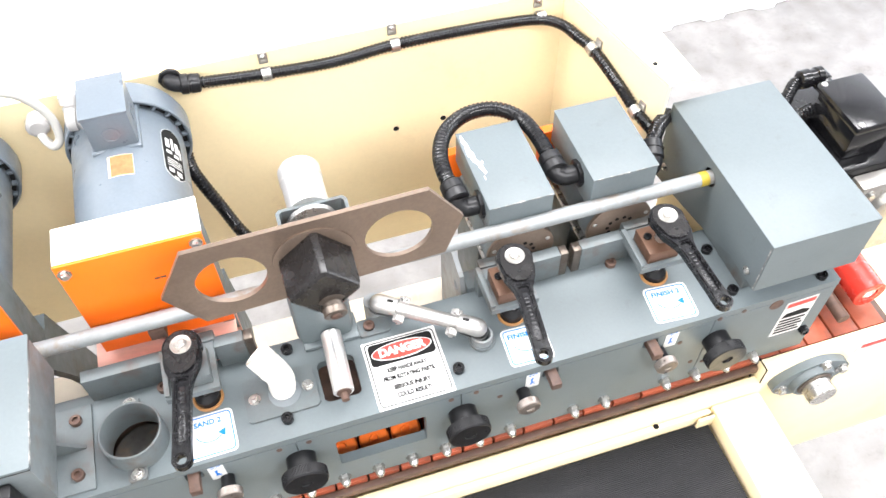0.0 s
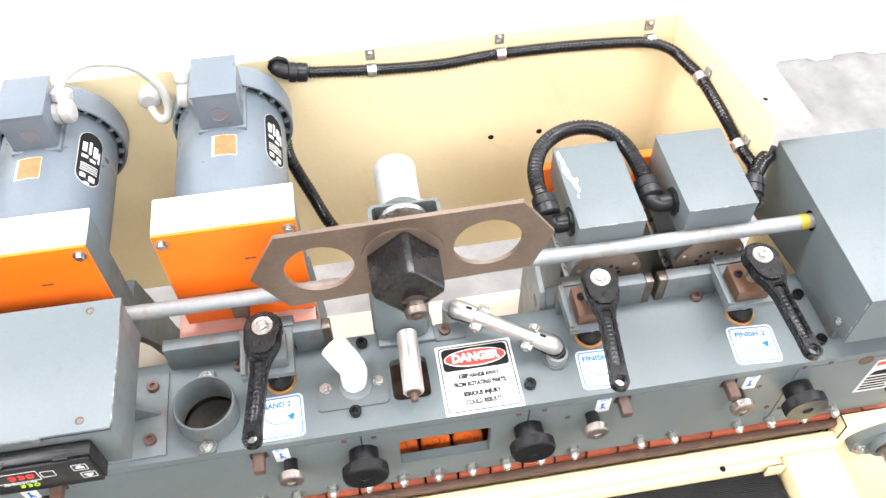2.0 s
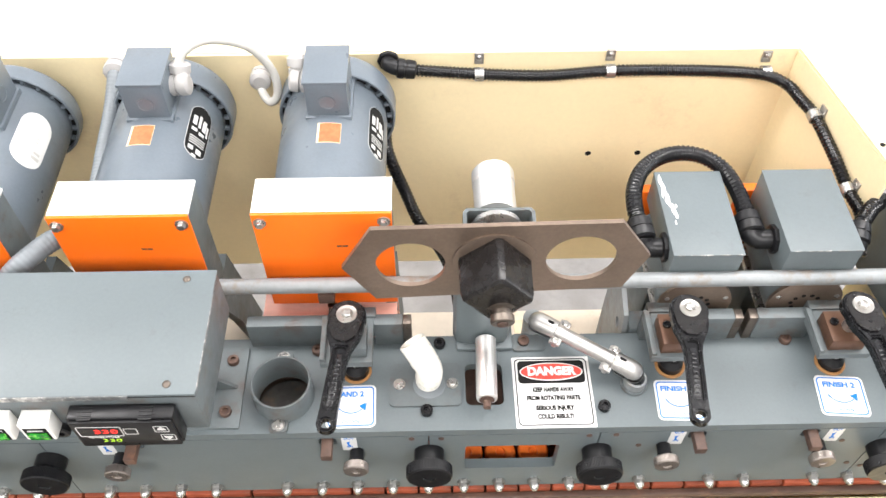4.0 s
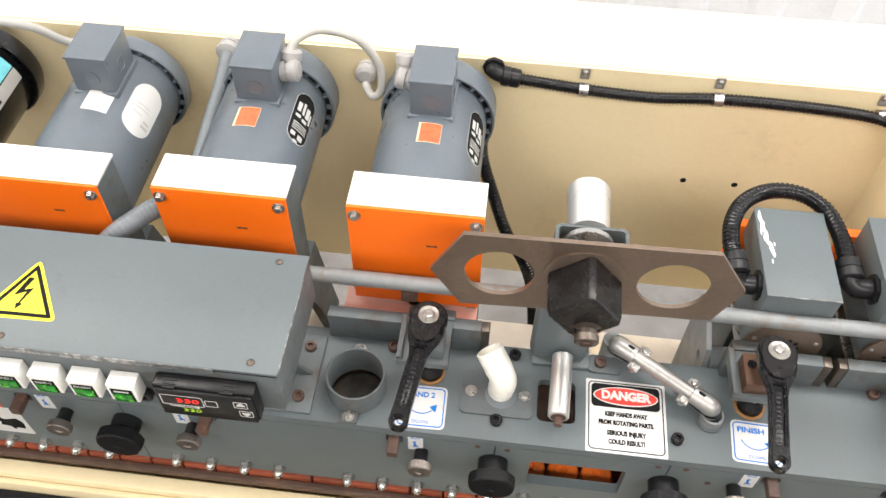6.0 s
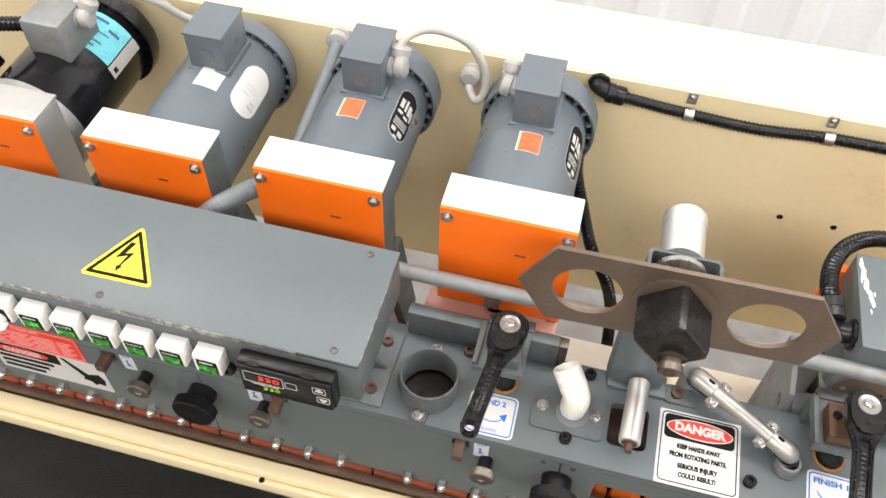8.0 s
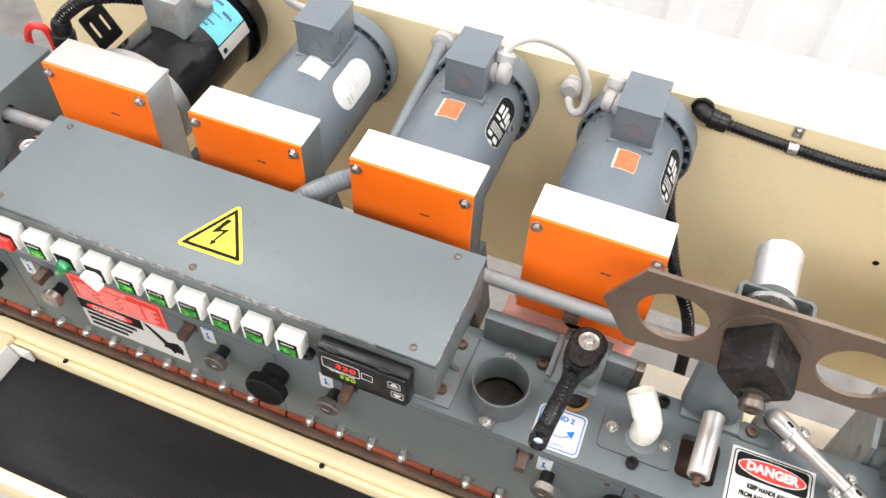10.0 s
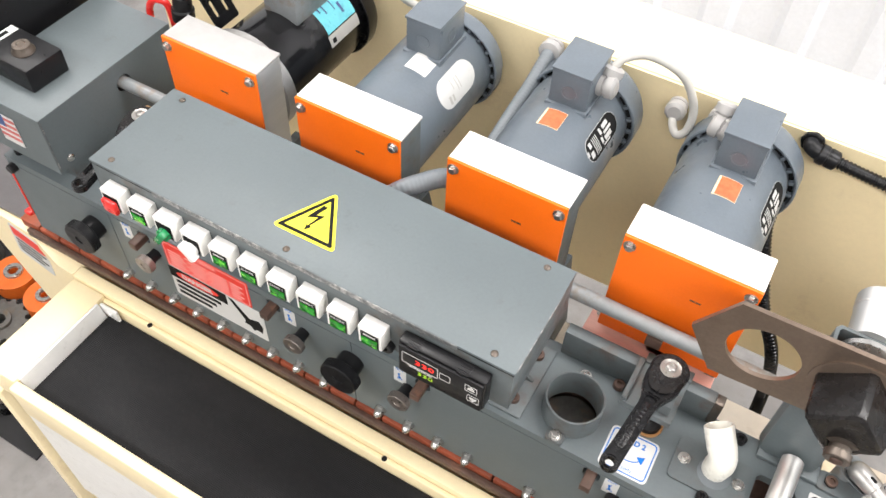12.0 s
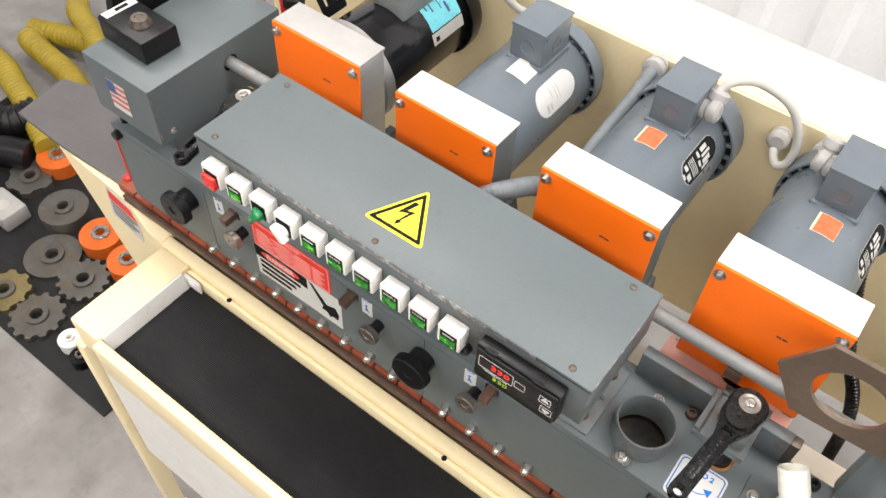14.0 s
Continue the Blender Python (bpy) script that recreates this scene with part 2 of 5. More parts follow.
def lathe(p0, way, profile, n=28, bm=None, hollow=False):
    """A solid of revolution about the line from p0 along way; profile: (distance along, radius)."""
    out = bmesh.new()
    q = Vector((0, 0, 1)).rotation_difference(Vector(way).normalized()).to_matrix()
    rings = []
    for d, r in profile:
        rings.append([out.verts.new(Vector(p0) + q @ Vector((r * math.cos(2 * math.pi * k / n), r * math.sin(2 * math.pi * k / n), d))) for k in range(n)])
    for a, b in zip(rings, rings[1:]):
        for k in range(n):
            out.faces.new((a[k], a[(k + 1) % n], b[(k + 1) % n], b[k]))
    if hollow:
        for k in range(n):
            out.faces.new((rings[-1][k], rings[-1][(k + 1) % n], rings[0][(k + 1) % n], rings[0][k]))
    else:
        out.faces.new(rings[0][::-1])
        out.faces.new(rings[-1])
    return add(bm, out)


def cyl(p0, p1, r, n=24, bev=0.0, bm=None):
    d = (Vector(p1) - Vector(p0)).length
    prof = [(0, r - bev), (bev, r), (d - bev, r), (d, r - bev)] if bev else [(0, r), (d, r)]
    return lathe(p0, Vector(p1) - Vector(p0), prof, n, bm)


def pipe(p0, p1, ro, ri, n=32, bm=None):
    """An open pipe with a wall."""
    d = (Vector(p1) - Vector(p0)).length
    return lathe(p0, Vector(p1) - Vector(p0), [(0, ro), (d - 0.0008, ro), (d, ro - 0.0008), (d, ri + 0.0005), (d - 0.0008, ri), (0, ri)], n, bm, True)


def spline(points, steps=10):
    """A smooth curve through the points (Catmull-Rom)."""
    p = [Vector(q) for q in points]
    p = [2 * p[0] - p[1], *p, 2 * p[-1] - p[-2]]
    out = []
    for a, b, c, d in zip(p, p[1:], p[2:], p[3:]):
        for k in range(steps):
            t = k / steps
            out.append(0.5 * (2 * b + (c - a) * t + (2 * a - 5 * b + 4 * c - d) * t * t + (3 * b - a - 3 * c + d) * t ** 3))
    return out + [p[-2]]


def hose(points, r, pitch=0.0, dip=0.0, n=12, steps=12, bm=None):
    """A tube along a smooth curve; with pitch it is corrugated, the grooves dip deep."""
    line = spline(points, steps)
    at, total = [0.0], 0.0
    for a, b in zip(line, line[1:]):
        total += (b - a).length
        at.append(total)
    step = pitch / 4 if pitch else total / max(len(line) - 1, 1)
    count = max(int(total / step), 2)
    out = bmesh.new()
    rings, up, seg = [], None, 0
    for k in range(count + 1):
        s = total * k / count
        while seg < len(at) - 2 and at[seg + 1] < s:
            seg += 1
        way = (line[seg + 1] - line[seg]).normalized()
        c = line[seg] + way * (s - at[seg])
        side = way.orthogonal() if up is None else up - way * up.dot(way)
        up = side.normalized()
        w = way.cross(up)
        rr = r - (dip if pitch and k % 4 in (2, 3) else 0.0)
        rings.append([out.verts.new(c + rr * (math.cos(2 * math.pi * j / n) * up + math.sin(2 * math.pi * j / n) * w)) for j in range(n)])
    for a, b in zip(rings, rings[1:]):
        for j in range(n):
            out.faces.new((a[j], a[(j + 1) % n], b[(j + 1) % n], b[j]))
    out.faces.new(rings[0][::-1])
    out.faces.new(rings[-1])
    return add(bm, out)


def plate(loops, thick, m, bm=None):
    """A flat plate from an outline and the outlines of its holes, in its own plane, thick towards +z, laid by m."""
    out = bmesh.new()
    edges = []
    for loop in loops:
        vs = [out.verts.new((x, y, 0)) for x, y in loop]
        edges += [out.edges.new((a, b)) for a, b in zip(vs, vs[1:] + vs[:1])]
    bmesh.ops.triangle_fill(out, edges=edges, use_beauty=True)
    faces = out.faces[:]
    ext = bmesh.ops.extrude_face_region(out, geom=faces)
    bmesh.ops.translate(out, verts=[v for v in ext["geom"] if isinstance(v, bmesh.types.BMVert)], vec=(0, 0, thick))
    bmesh.ops.recalc_face_normals(out, faces=out.faces)
    return add(bm, turned(out, m))


def circle(cx, cy, r, n=32, ry=None):
    return [(cx + r * math.cos(2 * math.pi * k / n), cy + (ry or r) * math.sin(2 * math.pi * k / n)) for k in range(n)]


def rect(x0, x1, y0, y1, r=0.0, n=5):
    if not r:
        return [(x0, y0), (x1, y0), (x1, y1), (x0, y1)]
    out = []
    for cx, cy, a in ((x1 - r, y1 - r, 0), (x0 + r, y1 - r, 90), (x0 + r, y0 + r, 180), (x1 - r, y0 + r, 270)):
        out += [(cx + r * math.cos(radians(a + 90 * k / n)), cy + r * math.sin(radians(a + 90 * k / n))) for k in range(n + 1)]
    return out


FRONT = Matrix(((1, 0, 0, 0), (0, 0, -1, 0), (0, 1, 0, 0), (0, 0, 0, 1)))


def front(y):
    """Plane x, z facing the front (-y): plate x to x, plate y to z, thickness towards the front."""
    return Matrix.Translation((0, y, 0)) @ FRONT


def flat(z):
    return Matrix.Translation((0, 0, z))


def lettering(name, text, size, m, mat, parent, width=None, bold=0.0):
    cu = bpy.data.curves.new(name, "FONT")
    cu.body, cu.size, cu.align_x, cu.align_y, cu.extrude, cu.offset = text, size, "CENTER", "CENTER", 0.0002, bold
    cu.resolution_u = 3
    tmp = new(name, cu)
    me = bpy.data.meshes.new_from_object(tmp)
    bpy.data.objects.remove(tmp)
    bpy.data.curves.remove(cu)
    xs = [v.co.x for v in me.vertices]
    k = width / (max(xs) - min(xs)) if width else 1.0
    me.transform(m @ Matrix.Diagonal((k, 1, 1, 1)))
    me.name = name
    me.materials.append(mat)
    ob = new(name, me)
    ob.parent = parent
    if parent.type == "EMPTY":
        ob.matrix_parent_inverse = parent.matrix_basis.inverted()
    return ob


def knurl(p, way, d0, d1, r, teeth, depth=0.0006):
    """A knurled band: a ring of fine lengthwise ridges."""
    out = bmesh.new()
    q = Vector((0, 0, 1)).rotation_difference(Vector(way).normalized()).to_matrix()
    n = teeth * 2
    ring = [[out.verts.new(Vector(p) + q @ Vector(((r - depth * (k % 2)) * math.cos(2 * math.pi * k / n), (r - depth * (k % 2)) * math.sin(2 * math.pi * k / n), d))) for k in range(n)] for d in (d0, d1)]
    for k in range(n):
        out.faces.new((ring[0][k], ring[0][(k + 1) % n], ring[1][(k + 1) % n], ring[1][k]))
    out.faces.new(ring[0][::-1])
    out.faces.new(ring[1])
    return out


def hex_bolt(p, way, r, h, bm=None, washer=True):
    bm = lathe(p, way, [(0, r * 1.45), (h * 0.25, r * 1.45)], 20, bm) if washer else bm
    return lathe(p, way, [(0, r), (h * 0.9, r), (h, r * 0.85)], 6, bm)


def socket_screw(p, way, r, h, bm=None):
    return lathe(p, way, [(0, r), (h * 0.85, r), (h, r * 0.88), (h, r * 0.5), (h * 0.45, r * 0.5)], 18, bm)


def round_screw(p, way, r, h, bm=None):
    return lathe(p, way, [(0, r), (h * 0.4, r * 0.97), (h * 0.8, r * 0.7), (h, r * 0.3)], 16, bm)


# ---- the workshop round the machine ----
FLOOR = -1.0
part("floor", box(-5.0, 4.6, -4.0, 1.75, FLOOR - 0.1, FLOOR), CONCRETE, kind="structure", label="stained grey concrete workshop floor")
wave = bmesh.new()
cols = []
for k in range(0, 961):
    x = -5.0 + k * 0.01
    u = (x / 0.2) % 1.0
    d = 0.018 * max(0.0, min(1.0, (abs(u - 0.5) - 0.15) / 0.1))
    cols.append([wave.verts.new((x, 1.58 + d, FLOOR + 0.002)), wave.verts.new((x, 1.58 + d, 2.2))])
for a, b in zip(cols, cols[1:]):
    wave.faces.new((a[0], b[0], b[1], a[1]))
back = [[wave.verts.new((x, 1.75, z)) for z in (FLOOR + 0.002, 2.2)] for x in (-5.0, 4.6)]
wave.faces.new((back[1][0], back[0][0], back[0][1], back[1][1]))
part("wall_north", wave, SHEET, kind="structure", label="white corrugated metal sheet wall", sharp=20)
# Unseen walls and ceiling, added to close the room and bounce the light.
part("wall_west", box(-5.2, -5.0, -4.0, 1.75, FLOOR, 2.2), WALL, kind="structure", label="plain white wall, unseen, added to close the room")
part("wall_south", box(-5.0, 4.6, -4.2, -4.0, FLOOR, 2.2), WALL, kind="structure", label="plain white wall, unseen, added to close the room")
# The doorway is invented to go with the added side lamp.
east = plate([rect(-4.0, 1.75, FLOOR, 2.2), rect(-0.8, 1.4, FLOOR + 0.05, 2.0)], 0.2, Matrix(((0, 0, 1, 4.6), (1, 0, 0, 0), (0, 1, 0, 0), (0, 0, 0, 1))))
part("wall_east", east, WALL, kind="structure", label="white wall with a doorway, unseen, added to close the room")
part("ceiling", box(-5.2, 4.8, -4.2, 1.75, 2.2, 2.3), WALL, kind="structure", label="plain white ceiling, unseen, added to close the room")


# ---- machine base ----
base = thing("machine_base", (-0.3, 0.2, FLOOR), "cream enamelled sheet steel machine base", "machine base")
bm = box(-1.30, 0.424, 0.465, 0.469, -0.30, 0.146)
bm = box(-1.30, 0.424, 0.469, 0.607, 0.144, 0.148, 0.001, bm)
bm = box(-1.30, 0.424, 0.603, 0.607, 0.09, 0.143, 0, bm)
part("back_panel", bm, CREAM, base)
side = plate([[(0.352, 0.468), (0.397, 0.243), (0.44, 0.243), (0.424, 0.468)]], 0.004, flat(0.144))
part("side_flange", side, CREAM, base)
side = plate([[(0.352, 0.4645), (0.397, 0.243), (0.401, 0.243), (0.356, 0.4645)]], 0.43, flat(-0.287))
part("side_panel", side, CREAM, base)
part("side_panel", box(0.428, 0.432, 0.124, 0.2425, -0.287, 0.018), CREAM, base)
for hx in (0.0995, 0.1735):
    part("hole_plug", lathe((hx, 0.4652, -0.043), (0, -1, 0), [(0, 0.0045), (0.0006, 0.0045)], 14), INK, base, "dark drilled hole")
part("hole_plug", lathe((0.398, 0.283, 0.148), (0, 0, 1), [(0, 0.0035), (0.0004, 0.0035)], 12), INK, base, "dark drilled hole")
part("rear_rail", box(-1.06, 0.42, 0.20, 0.296, -0.26, -0.205, 0.004), AGED_WHITE, base, "aged white rear rail")
part("bed", box(-1.06, 0.47, 0.0, 0.19, -0.42, -0.21, 0.003), CREAM, base)
for lx in (-1.0, 0.40):
    part("leg", box(lx - 0.05, lx + 0.05, 0.02, 0.59, -1.0, -0.42, 0.004), CREAM, base)
# front rail beside the tray, in two steps with a rounded lip
rail = box(-1.07, 0.475, -0.0315, -0.0108, -0.26, -0.186, 0.004)
part("front_rail", rail, CREAM, base)
part("rail_ledge", box(-1.003, 0.395, -0.0405, -0.0320, -0.26, -0.196, 0.003), CREAM, base)
for hx in (-0.9128, -0.5058, 0.3138):
    part("rail_hole", lathe((hx, -0.0362, -0.196), (0, 0, 1), [(0, 0.0040), (0.0004, 0.0040)], 14), INK, base, "dark drilled hole")

tray = thing("tray", (-0.3, -0.13, -0.3), "cream sheet steel side tray with a black rubber mat", "tray")
part("end_bar", box(-1.066, -1.003, -0.206, -0.0320, -0.262, -0.190, 0.004), CREAM, tray)
part("end_bar", box(0.397, 0.47, -0.32, -0.0320, -0.262, -0.192, 0.004), CREAM, tray)
part("front_lip", box(-1.003, 0.397, -0.217, -0.200, -0.262, -0.190, 0.004), CREAM, tray)
# White stands for strong light on the cream end and this gusset.
part("inner_end", plate([[(-1.0028, -0.1905), (-1.0028, -0.243), (-0.990, -0.243), (-0.9905, -0.2150), (-0.9995, -0.1905)]], 0.148, front(-0.050)), WHITE, tray, "sloping inner end, whitened for strong light on cream paint")
part("gusset", box(-0.9990, -0.966, -0.0485, -0.0440, -0.2150, -0.1915, 0.001), WHITE, tray)
part("gusset_screw", lathe((-0.982, -0.0485, -0.202), (0, -1, 0), [(0, 0.006), (0.0015, 0.0055), (0.002, 0.003)], 18), WHITE, tray)
part("gusset", box(0.372, 0.396, -0.0480, -0.0440, -0.218, -0.194, 0.001), CREAM, tray)
part("apron", box(-1.05, 0.44, -0.202, -0.197, -0.62, -0.263, 0.0), WHITE, tray, "white painted apron panel")
part("leg", box(-1.082, -1.060, -0.212, -0.180, -1.0, -0.262, 0.002), CREAM, tray)
part("leg", box(0.42, 0.45, -0.212, -0.180, -1.0, -0.262, 0.002), CREAM, tray)
part("foot", box(-1.10, -1.03, -0.225, -0.165, -1.0, -0.985, 0.003), CREAM, tray)
part("bottom", box(-1.003, 0.397, -0.200, -0.044, -0.262, -0.244), CREAM, tray)
bm = bmesh.new()
prof = []
for k in range(0, 63):
    y = -0.1995 + k * 0.0025
    prof += [(y, -0.2155), (y + 0.0013, -0.2155), (y + 0.0014, -0.2164), (y + 0.0024, -0.2164)]
lines = [[bm.verts.new((x, y, z)) for y, z in prof] for x in (-0.9895, 0.390)]
for k in range(len(prof) - 1):
    bm.faces.new((lines[0][k], lines[0][k + 1], lines[1][k + 1], lines[1][k]))
bm = box(-0.9895, 0.390, -0.1995, -0.0425, -0.2436, -0.2166, 0, bm)
tagged(part("rubber_mat", bm, MAT, label="black ribbed rubber mat lying in the tray", sharp=20), category="mat")

# infeed table to one side, outfeed end to the other
infeed = thing("infeed_table", (-1.3, 0.0, -0.5), "cream infeed housing with a bare steel table", "infeed table")
part("table", plate([[(-1.482, 0.006), (-1.499, 0.110), (-1.43, 0.135), (-1.03, 0.135), (-1.03, 0.010), (-1.15, 0.006), (-1.21, 0.0085), (-1.372, 0.0025)]], 0.006, flat(-0.186)), TABLE_GREY, infeed, "bare grey steel table sheet")
part("housing", plate([[(0.0, -0.187), (0.305, -0.187), (0.305, -0.72), (0.135, -0.424)]], 0.10, pose(-1.372, 0.004, 0, 0, 0, -3.4) @ front(0.10)), CREAM, infeed)
part("top_strip", plate([[(-1.185, -0.006), (-1.10, -0.030), (-1.068, -0.031), (-1.068, -0.012), (-1.150, 0.003)]], 0.03, flat(-0.2155)), CREAM, infeed)
part("red_stop", box(-1.202, -1.188, 0.010, 0.022, -0.1795, -0.158, 0.002), RED_PLASTIC, infeed, "small red plastic stop")
part("red_edge", turned(box(-0.055, 0.052, -0.0015, 0.0015, 0, 0.006), pose(-1.24, 0.044, -0.1798, 0, 0, -29.5)), RED_INK, infeed, "narrow red painted edge")
m = pose(-1.205, -0.0062, -0.240, 0, 0, -3.4) @ FRONT @ pose(0, 0, 0, 0, 0, -8)
wl = part("warning_label", plate([rect(-0.041, 0.041, -0.041, 0.041, 0.004)], 0.0008, m), LABEL, infeed, "white warning label with a red heading")
part("heading", plate([rect(-0.037, 0.037, 0.012, 0.036)], 0.0004, m @ flat(0.0008)), RED_INK, wl)
for k in range(4):
    part("text_bar", plate([rect(-0.034, 0.034 - 0.012 * (k % 2), 0.002 - 0.010 * k, 0.006 - 0.010 * k)], 0.0004, m @ flat(0.0008)), INK, wl)

outfeed = thing("outfeed_end", (0.62, 0.05, -0.5), "cream outfeed housing with a flange bearing", "outfeed end")
part("front_wall", box(0.4755, 0.90, -0.022, -0.004, -0.52, -0.157, 0.003), CREAM, outfeed)
part("housing", box(0.4755, 0.90, -0.0035, 0.16, -0.52, -0.205, 0.003), CREAM, outfeed)
part("joint", box(0.4765, 0.478, -0.0225, 0.0, -0.40, -0.1565), INK, outfeed, "dark joint between sheets")
bear = part("bearing_flange", plate([[(0.552 + 0.060 * math.cos(a) * (0.60 + 0.40 * abs(math.cos(a)) ** 1.2), -0.199 + 0.040 * math.sin(a)) for a in [2 * math.pi * k / 40 for k in range(40)]]], 0.012, front(-0.022)), GREY, outfeed, "grey cast flange bearing")
part("bearing_housing", lathe((0.552, -0.034, -0.199), (0, -1, 0), [(0, 0.034), (0.006, 0.032), (0.009, 0.030), (0.009, 0.026), (0.006, 0.025)], 28), GREY, bear)
part("locking_collar", lathe((0.552, -0.040, -0.199), (0, -1, 0), [(0, 0.0250), (0.005, 0.0250), (0.006, 0.0235)], 28), DARK_STEEL, bear, "oily locking collar")
part("shaft", cyl((0.552, -0.044, -0.199), (0.552, -0.066, -0.199), 0.0205, 28, 0.0012), STEEL, bear, "bright steel shaft end")
for dx, dz_ in ((-0.046, -0.006), (0.046, 0.006), (0.010, 0.033)):
    part("bolt", hex_bolt((0.552 + dx, -0.034, -0.199 + dz_), (0, -1, 0), 0.0062, 0.008), STEEL, bear)
wl = part("warning_label", plate([rect(0.625, 0.75, -0.195, -0.165, 0.003)], 0.0008, front(-0.022)), LABEL, outfeed, "white label with a red bar")
part("heading", plate([rect(0.63, 0.745, -0.177, -0.168)], 0.0004, front(-0.0228)), RED_INK, wl)

# ---- feed chain with its pads and the strip before it ----
chain = thing("feed_chain", (-0.2, 0.05, -0.165), "feed chain with worn orange-brown pads", "feed chain")
pad = box(-0.0195, 0.0195, -0.0012, 0.10, -0.180, -0.163, 0.0015)
first = part("pad", pad, PAD, chain)
first.location.x = -1.055 - 0.0418 * 3
# Dark strip added under the pads so their gaps look shaded.
part("chain_links", box(-1.062, 0.70, 0.002, 0.095, -0.20, -0.1805), WEAR_STRIP, chain, "dark filler strip shading the gaps between the pads")
for k in range(1, 45):
    ob = first.copy()
    scene.collection.objects.link(ob)
    ob.location.x = -1.055 + 0.0418 * (k - 3)
guide = thing("guide_strip", (-0.3, -0.03, -0.17), "dark oiled brown guide strip along the chain", "guide strip")
part("strip", box(-1.18, 0.515, -0.0104, -0.0016, -0.184, -0.1705, 0.002), WEAR_STRIP, guide)
part("strip_end", box(0.515, 0.519, -0.0115, -0.0012, -0.199, -0.167, 0.001), BLACK, guide)
rr = thing("red_roller", (0.648, 0.06, -0.166), "glossy red urethane hold-down roller", "roller")
part("roller_tyre", pipe((0.648, 0.16, -0.115), (0.648, 0.022, -0.115), 0.024, 0.011, 32), ROLLER_RED, rr)
part("hub", pipe((0.648, 0.10, -0.115), (0.648, 0.024, -0.115), 0.0108, 0.006, 24), ALU, rr)
part("axle", cyl((0.648, 0.2, -0.115), (0.648, 0.045, -0.115), 0.006), STEEL, rr)
rr = thing("idler_bar", (0.602, 0.06, -0.166), "rust-brown round idler bar over the chain", "bar")
part("bar", cyl((0.602, 0.16, -0.125), (0.602, 0.005, -0.130), 0.009, 20, 0.001), RUST, rr)

# ---- the grey beam that carries the heads ----
beam = thing("grey_beam", (-0.3, 0.055, -0.12), "long grey painted steel beam of the trimming machine", "machine beam")
X0, X1, YF, YB = -1.150, 0.540, 0.0, 0.122
holes = [circle(-0.304, 0.046, 0.0320), rect(-0.0995, -0.0565, 0.030, 0.083, 0.007), circle(-0.1415, 0.0565, 0.013)]
for hx in (-0.2268, 0.1403, 0.3269, -0.440, -0.6536, -0.868):
    holes.append(circle(hx - 0.002, 0.0765, 0.012, 20))
top = plate([rect(X0, X1, YF, YB), *holes], 0.012, flat(-0.012))
part("top_plate", top, GREY, beam)
cuts = [X0, -0.962, -0.572, -0.142, 0.050, 0.372, X1]
for a, b in zip(cuts, cuts[1:]):
    loops = [rect(a + 0.0007, b - 0.0007, -0.1545, -0.0135)]
    if a < -0.05 < b:
        loops.append(rect(-0.1005, 0.0070, -0.1020, -0.0415, 0.004))
    for sx in (-0.9017, -0.6880, -0.4709, -0.2551, 0.1600, 0.2880):
        if a < sx < b:
            loops.append(rect(sx - 0.010, sx + 0.010, -0.0305, -0.0145, 0.004))
    part("front_plate", plate(loops, 0.012, front(YF + 0.012)), GREY, beam)
part("back_plate", box(X0, X1, YB - 0.012, YB, -0.150, -0.0125), GREY, beam)
part("end_plate", box(X0 + 0.0005, X0 + 0.012, YF + 0.0125, YB - 0.0125, -0.132, -0.0125), GREY, beam)
part("end_plate", box(X1 - 0.012, X1 - 0.0005, YF + 0.0125, YB - 0.0125, -0.132, -0.0125), GREY, beam)
part("inner_guard", plate([[(-0.034, -0.050), (0.006, -0.050), (0.006, -0.092), (0.000, -0.094)]], 0.002, front(0.040)), ALU, beam, "bare steel guard inside the beam window")
part("inner_bed", box(X0 + 0.013, X1 - 0.013, 0.050, YB - 0.0125, -0.13, -0.04), RUST, beam, "dark rusty inside of the beam")
for sx in (-0.9017, -0.6880, -0.4709, -0.2551, 0.1600, 0.2880):
    part("square_pin", turned(box(-0.0062, 0.0062, -0.0062, 0.0062, 0, 0.039, 0.0015), Matrix.Translation((sx, 0.018, -0.0215)) @ pose(0, 0, 0, 90)), RUST if sx > -0.3 else WEAR_STRIP, beam, "rusty square adjusting pin")
for kx, kz in ((-0.998, -0.056), (-0.5720, -0.0527), (-0.1420, -0.052), (0.0510, -0.056), (0.3830, -0.058)):
    k = part("clamp_knob", lathe((kx, YF, kz), (0, -1, 0), [(0, 0.0172), (0.016, 0.0172), (0.018, 0.0215), (0.020, 0.0258), (0.032, 0.0258), (0.0335, 0.0245), (0.0335, 0.007), (0.030, 0.006)], 40), BLACK, beam, "round black clamping knob")
    part("knurled_rim", knurl((kx, YF, kz), (0, -1, 0), 0.0202, 0.0315, 0.0262, 96, 0.0003), BLACK, k)
for kx in (-0.886, -0.644, -0.491, -0.2243, 0.1263, 0.3035):
    k = part("set_screw", lathe((kx, YF, -0.0465), (0, -1, 0), [(0, 0.008), (0.010, 0.008), (0.016, 0.010)], 24), BLACK, beam, "knurled set screw with a bright head")
    part("head", lathe((kx, YF - 0.0163, -0.0465), (0, -1, 0), [(0, 0.0128), (0.001, 0.0138), (0.009, 0.0138), (0.010, 0.0128), (0.010, 0.005), (0.007, 0.004)], 36), NICKEL, k)
    part("knurled_band", knurl((kx, YF, -0.0465), (0, -1, 0), 0.0175, 0.0250, 0.0141, 56, 0.0003), NICKEL, k)
